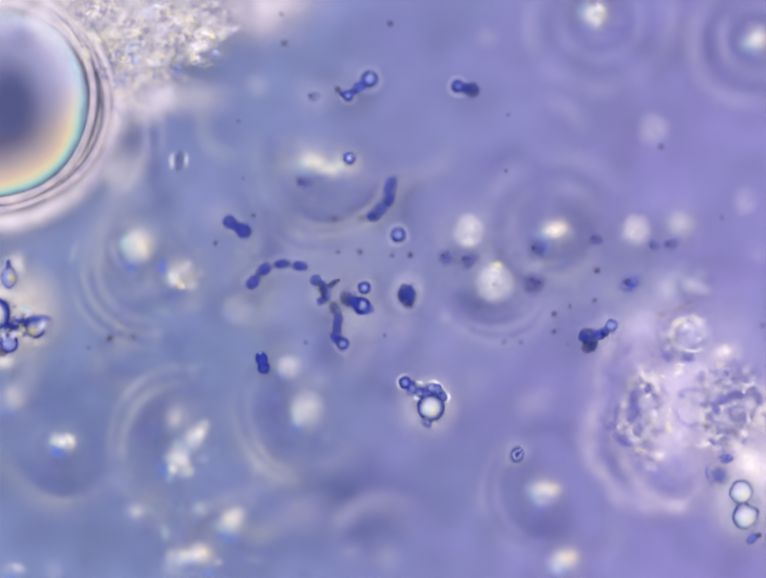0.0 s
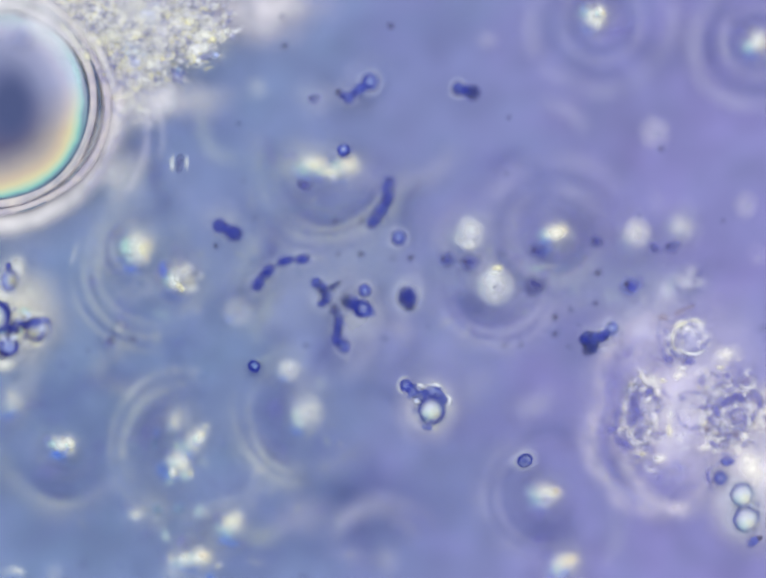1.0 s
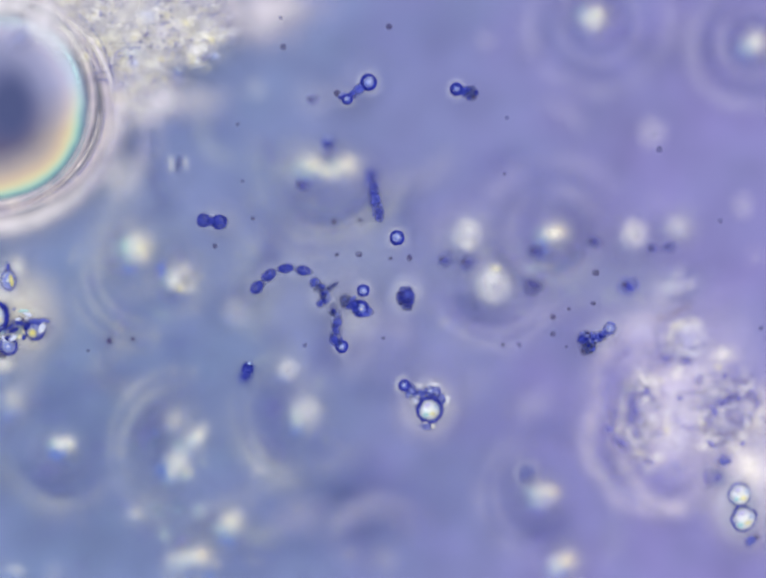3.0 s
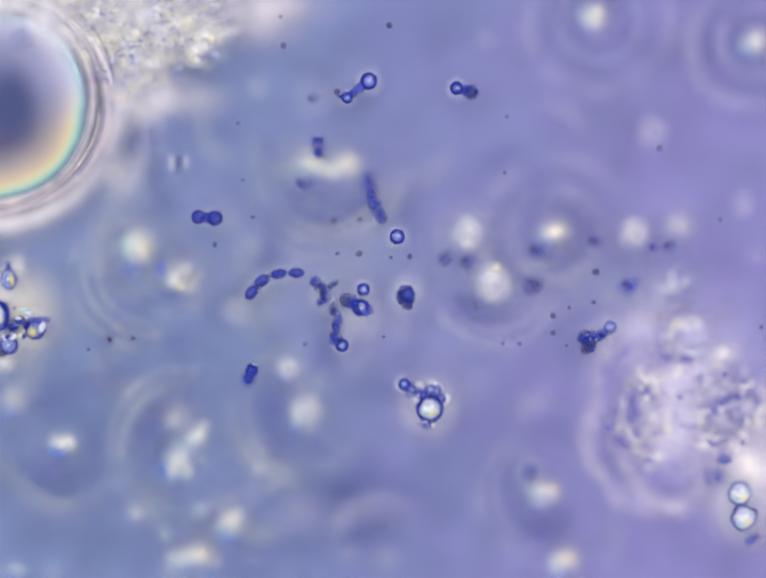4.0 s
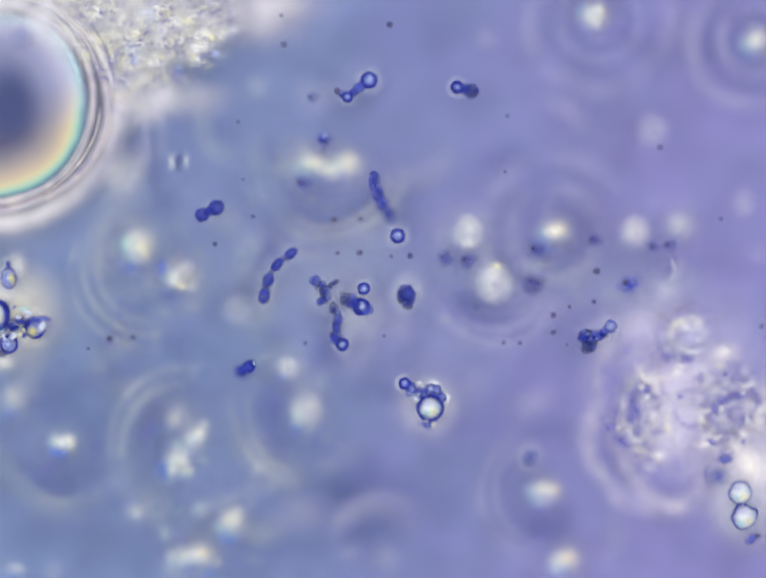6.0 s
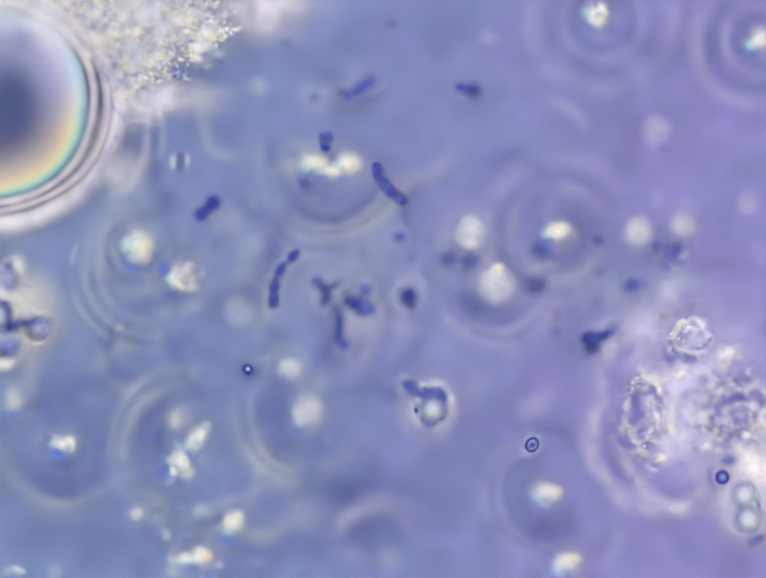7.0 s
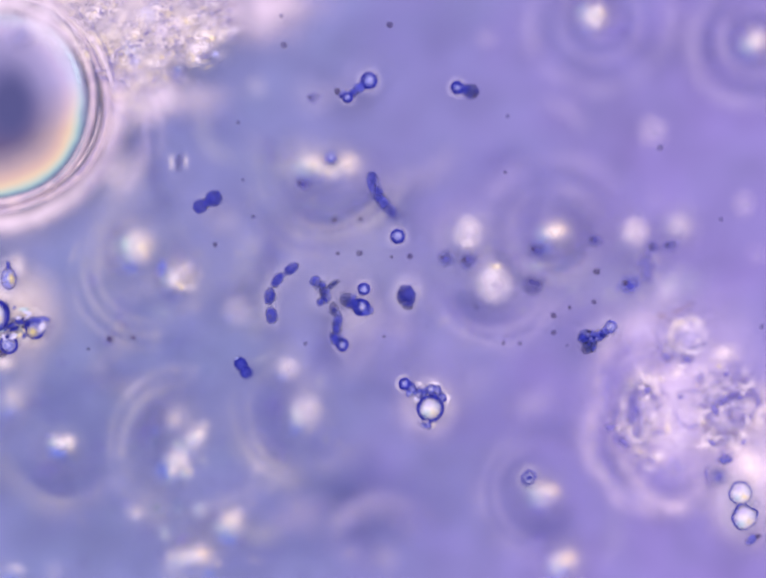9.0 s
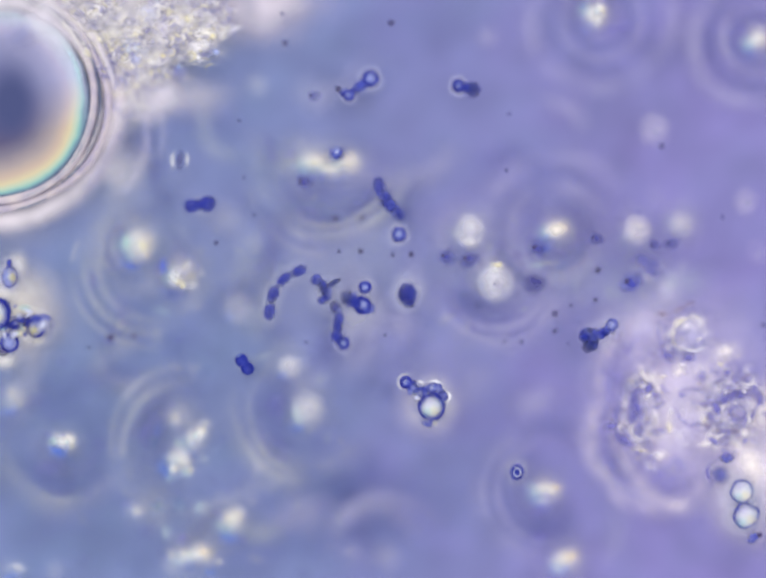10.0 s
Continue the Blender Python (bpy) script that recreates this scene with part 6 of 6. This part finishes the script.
def motions():
    # the chain: its middle, and the four cells on it
    rows = []
    for t, a, b, c, d in (
            (0.0, (518, 578), (541, 552), (577, 541), (613, 545)), (0.5, (524, 584), (543, 556), (578, 542), (613, 543)), (1.0, (529, 581), (548, 555), (583, 535), (619, 531)),
            (1.5, (523, 581), (545, 552), (580, 536), (618, 536)), (2.0, (520, 607), (541, 578), (575, 562), (609, 561)), (2.5, (525, 587), (550, 562), (584, 550), (621, 557)),
            (3.8, (520, 600), (543, 575), (576, 558), (612, 557)), (4.0, (515, 599), (536, 575), (570, 561), (606, 559)), (4.5, (523, 600), (535, 573), (562, 551), (596, 540)),
            (5.0, (523, 603), (534, 571), (561, 549), (597, 535)), (5.5, (532, 605), (540, 572), (560, 542), (589, 521)), (6.8, (555, 612), (563, 581), (580, 549), (606, 525)),
            (7.0, (561, 615), (563, 585), (575, 553), (601, 525)), (7.5, (565, 622), (566, 590), (576, 556), (596, 525)), (8.0, (557, 641), (564, 608), (579, 576), (606, 547)),
            (8.5, (559, 655), (558, 616), (574, 585), (601, 562)), (9.0, (556, 646), (552, 607), (568, 574), (596, 551)), (9.5, (557, 650), (560, 612), (576, 581), (606, 562)),
            (10.0, (552, 638), (559, 602), (581, 572), (612, 555))):
        rows.append((t, [spot(t, *p, SHARP - 0.6 * sink(t)) for p in (a, b, c, d)]))
    walk(CHAIN, [(t, pose(*(sum(ps, Vector()) / 4))) for t, ps in rows])
    for i, cell in enumerate(CHAIN.children):
        keyed = []
        for t, ps in rows:
            p = ps[i] - sum(ps, Vector()) / 4
            d = ps[min(i + 1, 3)] - ps[max(i - 1, 0)]
            keyed.append((t, pose(p.x, p.y, 0, 0, 0, math.degrees(math.atan2(d.y, d.x)))))
        walk(cell, keyed)

    # the dividing pair: its middle and its turn
    walk(PAIR, [(t, pose(*spot(t, u, v, SHARP - 0.45 * sink(t)), 0, 0, turn)) for t, u, v, turn in (
        (0.0, 485, 464, -33), (0.5, 473, 455, -8), (0.8, 468, 460, -24), (1.0, 465, 471, -28), (1.2, 458, 474, -31), (1.5, 449, 468, -32), (2.0, 445, 479, -10), (2.5, 446, 461, -4),
        (2.7, 437, 456, -6), (3.8, 428, 450, -5), (4.0, 423, 446, -4), (4.5, 423, 433, 18), (4.7, 425, 431, 30), (5.0, 427, 434, 50), (5.5, 427, 433, 40), (5.7, 428, 433, 34),
        (6.8, 428, 432, 20), (7.0, 426, 428, 45), (7.5, 436, 436, 52), (8.0, 430, 449, 68), (8.5, 417, 447, 26), (8.8, 421, 430, 33), (9.0, 424, 415, 30), (9.5, 413, 426, 20), (10.0, 409, 420, 8))])

    # the tumbling twin: its middle, its turn, and how far it stands on end
    walk(TWIN, [(t, pose(*spot(t, u, v, SHARP - 0.8 * sink(t) - 0.023 * math.sin(radians(dip))), 0, 0, turn) @ pose(0, 0, 0, 0, dip, 0)) for t, u, v, turn, dip in (
        (0.0, 538, 743, -77, 20), (0.5, 522, 738, -92, 20), (0.8, 518, 740, -115, 65), (1.0, 520, 751, -130, 78), (1.2, 510, 757, -115, 80), (1.5, 503, 758, -100, 72), (2.0, 499, 777, -95, 78),
        (2.5, 503, 762, -90, 40), (2.7, 502, 763, -110, 30), (3.8, 512, 764, -110, 30), (4.0, 512, 767, -112, 18), (4.5, 509, 756, -132, 10), (4.7, 503, 755, -172, 8), (5.0, 502, 751, -180, 5),
        (5.5, 502, 753, -150, 8), (5.7, 502, 754, -150, 12), (6.8, 506, 756, -150, 75), (7.5, 510, 759, -150, 85), (8.0, 493, 786, -178, 35), (8.2, 489, 776, -170, 65), (8.5, 489, 777, -140, 80),
        (8.7, 493, 766, -85, 45), (8.8, 498, 760, -62, 25), (9.0, 498, 753, -58, 15), (9.5, 495, 756, -62, 12), (10.0, 501, 746, -55, 15))])

    # the bent rod: its three joints
    rows = []
    for t, a, b, c in (
            (0.0, (803, 365), (793, 418), (757, 447)), (0.5, (797, 360), (786, 418), (745, 446)), (1.0, (797, 364), (790, 418), (756, 465)), (1.2, (783, 372), (784, 424), (762, 470)),
            (1.5, (757, 372), (777, 422), (772, 474)), (2.0, (737, 391), (760, 437), (776, 485)), (2.5, (764, 345), (764, 405), (769, 463)), (2.7, (762, 348), (765, 400), (772, 453)),
            (3.8, (752, 352), (760, 402), (784, 450)), (4.0, (751, 354), (760, 408), (784, 452)), (4.5, (751, 346), (755, 400), (790, 446)), (5.0, (755, 350), (767, 400), (798, 449)),
            (5.5, (764, 354), (773, 408), (797, 454)), (6.8, (763, 348), (782, 392), (816, 424)), (7.0, (769, 342), (789, 384), (825, 414)), (7.5, (786, 370), (797, 402), (831, 435)),
            (8.0, (788, 373), (791, 418), (820, 457)), (8.5, (776, 367), (785, 419), (812, 453)), (9.0, (760, 360), (774, 405), (809, 445)), (9.5, (752, 364), (766, 410), (806, 449)), (10.0, (775, 376), (790, 412), (822, 446))):
        depths = [SHARP - sink(t) - lower for lower in (np.interp(t, (1.2, 1.6, 5.0, 5.5), (0, 0.024, 0.024, 0)), np.interp(t, (1.2, 1.6, 5.0, 5.5), (0, 0.006, 0.006, 0.004)), np.interp(t, (5.0, 5.5, 6.8, 7.2, 8.0, 8.4), (0, 0.02, 0.014, 0, 0, 0.024)))]
        rows.append((t, [spot(t, *p, float(z)) for p, z in zip((a, b, c), depths)]))
    walk(ROD, [(t, pose(*ps[1])) for t, ps in rows])
    for i, cell in enumerate(ROD.children):
        walk(cell, [(t, lying(ps[i] - ps[1], ps[i + 1] - ps[1], 0.056)) for t, ps in rows])

    # the small drifters
    walk(RING, [(t, pose(*spot(t, u, v, z), tilt, 0, turn)) for t, u, v, z, turn, tilt in (
        (0.0, 715, 325, 0.088, 0, 0), (0.5, 697, 308, 0.088, 10, -8), (0.8, 706, 303, 0.088, 20, -12), (1.0, 704, 308, 0.088, 20, -15), (1.5, 705, 294, 0.088, 25, -66), (2.0, 681, 304, 0.084, 20, -46), (2.5, 680, 294, 0.082, 0, -35),
        (3.8, 651, 288, 0.095, 4, -80), (4.0, 651, 286, 0.095, 2, -76), (4.3, 649, 286, 0.09, -10, -45), (4.5, 656, 280, 0.091, -22, -58), (4.7, 655, 290, 0.092, -40, -42), (5.0, 662, 290, 0.092, -29, -72), (5.3, 669, 290, 0.09, -29, -78),
        (5.6, 663, 288, 0.088, -20, -28), (6.8, 666, 277, 0.09, -11, -65), (7.1, 668, 282, 0.088, 0, -38), (7.5, 657, 301, 0.076, 0, 0), (8.0, 648, 334, 0.08, -20, -6),
        (8.5, 661, 333, 0.074, -20, -8), (9.0, 678, 325, 0.085, 0, -10), (9.5, 686, 319, 0.086, 10, -12), (10.0, 690, 314, 0.086, 20, -15))])
    walk(OVAL, [(t, pose(*spot(t, u, v, z), 0, 0, turn)) for t, u, v, z, turn in (
        (0.0, 1058, 930, 0.082, 60), (0.5, 1064, 932, 0.082, 60), (1.0, 1074, 942, 0.09, 25), (1.5, 1082, 958, 0.089, 22), (2.0, 1066, 1000, 0.084, 55), (2.5, 1071, 973, 0.083, 65), (3.8, 1083, 966, 0.083, 62),
        (4.0, 1085, 964, 0.083, 62), (4.5, 1097, 955, 0.086, 55), (5.0, 1095, 930, 0.086, 80), (5.5, 1085, 945, 0.084, 70), (6.8, 1089, 912, 0.077, 60), (7.0, 1088, 909, 0.078, 60), (7.5, 1063, 943, 0.074, 20),
        (8.0, 1060, 1011, 0.08, 70), (8.5, 1068, 1006, 0.082, 65), (9.0, 1082, 978, 0.085, 50), (9.5, 1068, 980, 0.084, 45), (10.0, 1058, 966, 0.083, 80))])
    # turned over so that the pale flares give way to the dark blade
    walk(GHOST, [(t, pose(*spot(t, u, v, z), flip, 0, turn)) for t, u, v, z, turn, flip in (
        (0.0, 1423, 586, 0.066, 10, 0), (0.5, 1416, 573, 0.066, 20, 0), (1.0, 1410, 577, 0.066, 25, 0), (1.5, 1397, 581, 0.073, 60, 0), (2.0, 1393, 596, 0.073, 70, 0), (2.5, 1393, 587, 0.073, 40, 0),
        (3.8, 1386, 587, 0.078, 50, 0), (4.5, 1382, 574, 0.076, 70, 10), (5.0, 1386, 577, 0.076, 80, 15), (5.7, 1378, 563, 0.076, 90, 30), (6.1, 1376, 548, 0.076, 80, 80), (6.5, 1374, 535, 0.074, 70, 130),
        (6.8, 1373, 527, 0.074, 60, 165), (7.0, 1373, 525, 0.074, 60, 180), (7.5, 1358, 537, 0.074, 50, 180), (8.0, 1312, 576, 0.078, 20, 180), (8.5, 1324, 566, 0.08, 60, 180), (9.0, 1324, 547, 0.082, 95, 180), (9.5, 1325, 545, 0.082, 20, 180), (10.0, 1326, 543, 0.082, -35, 180))])


motions()
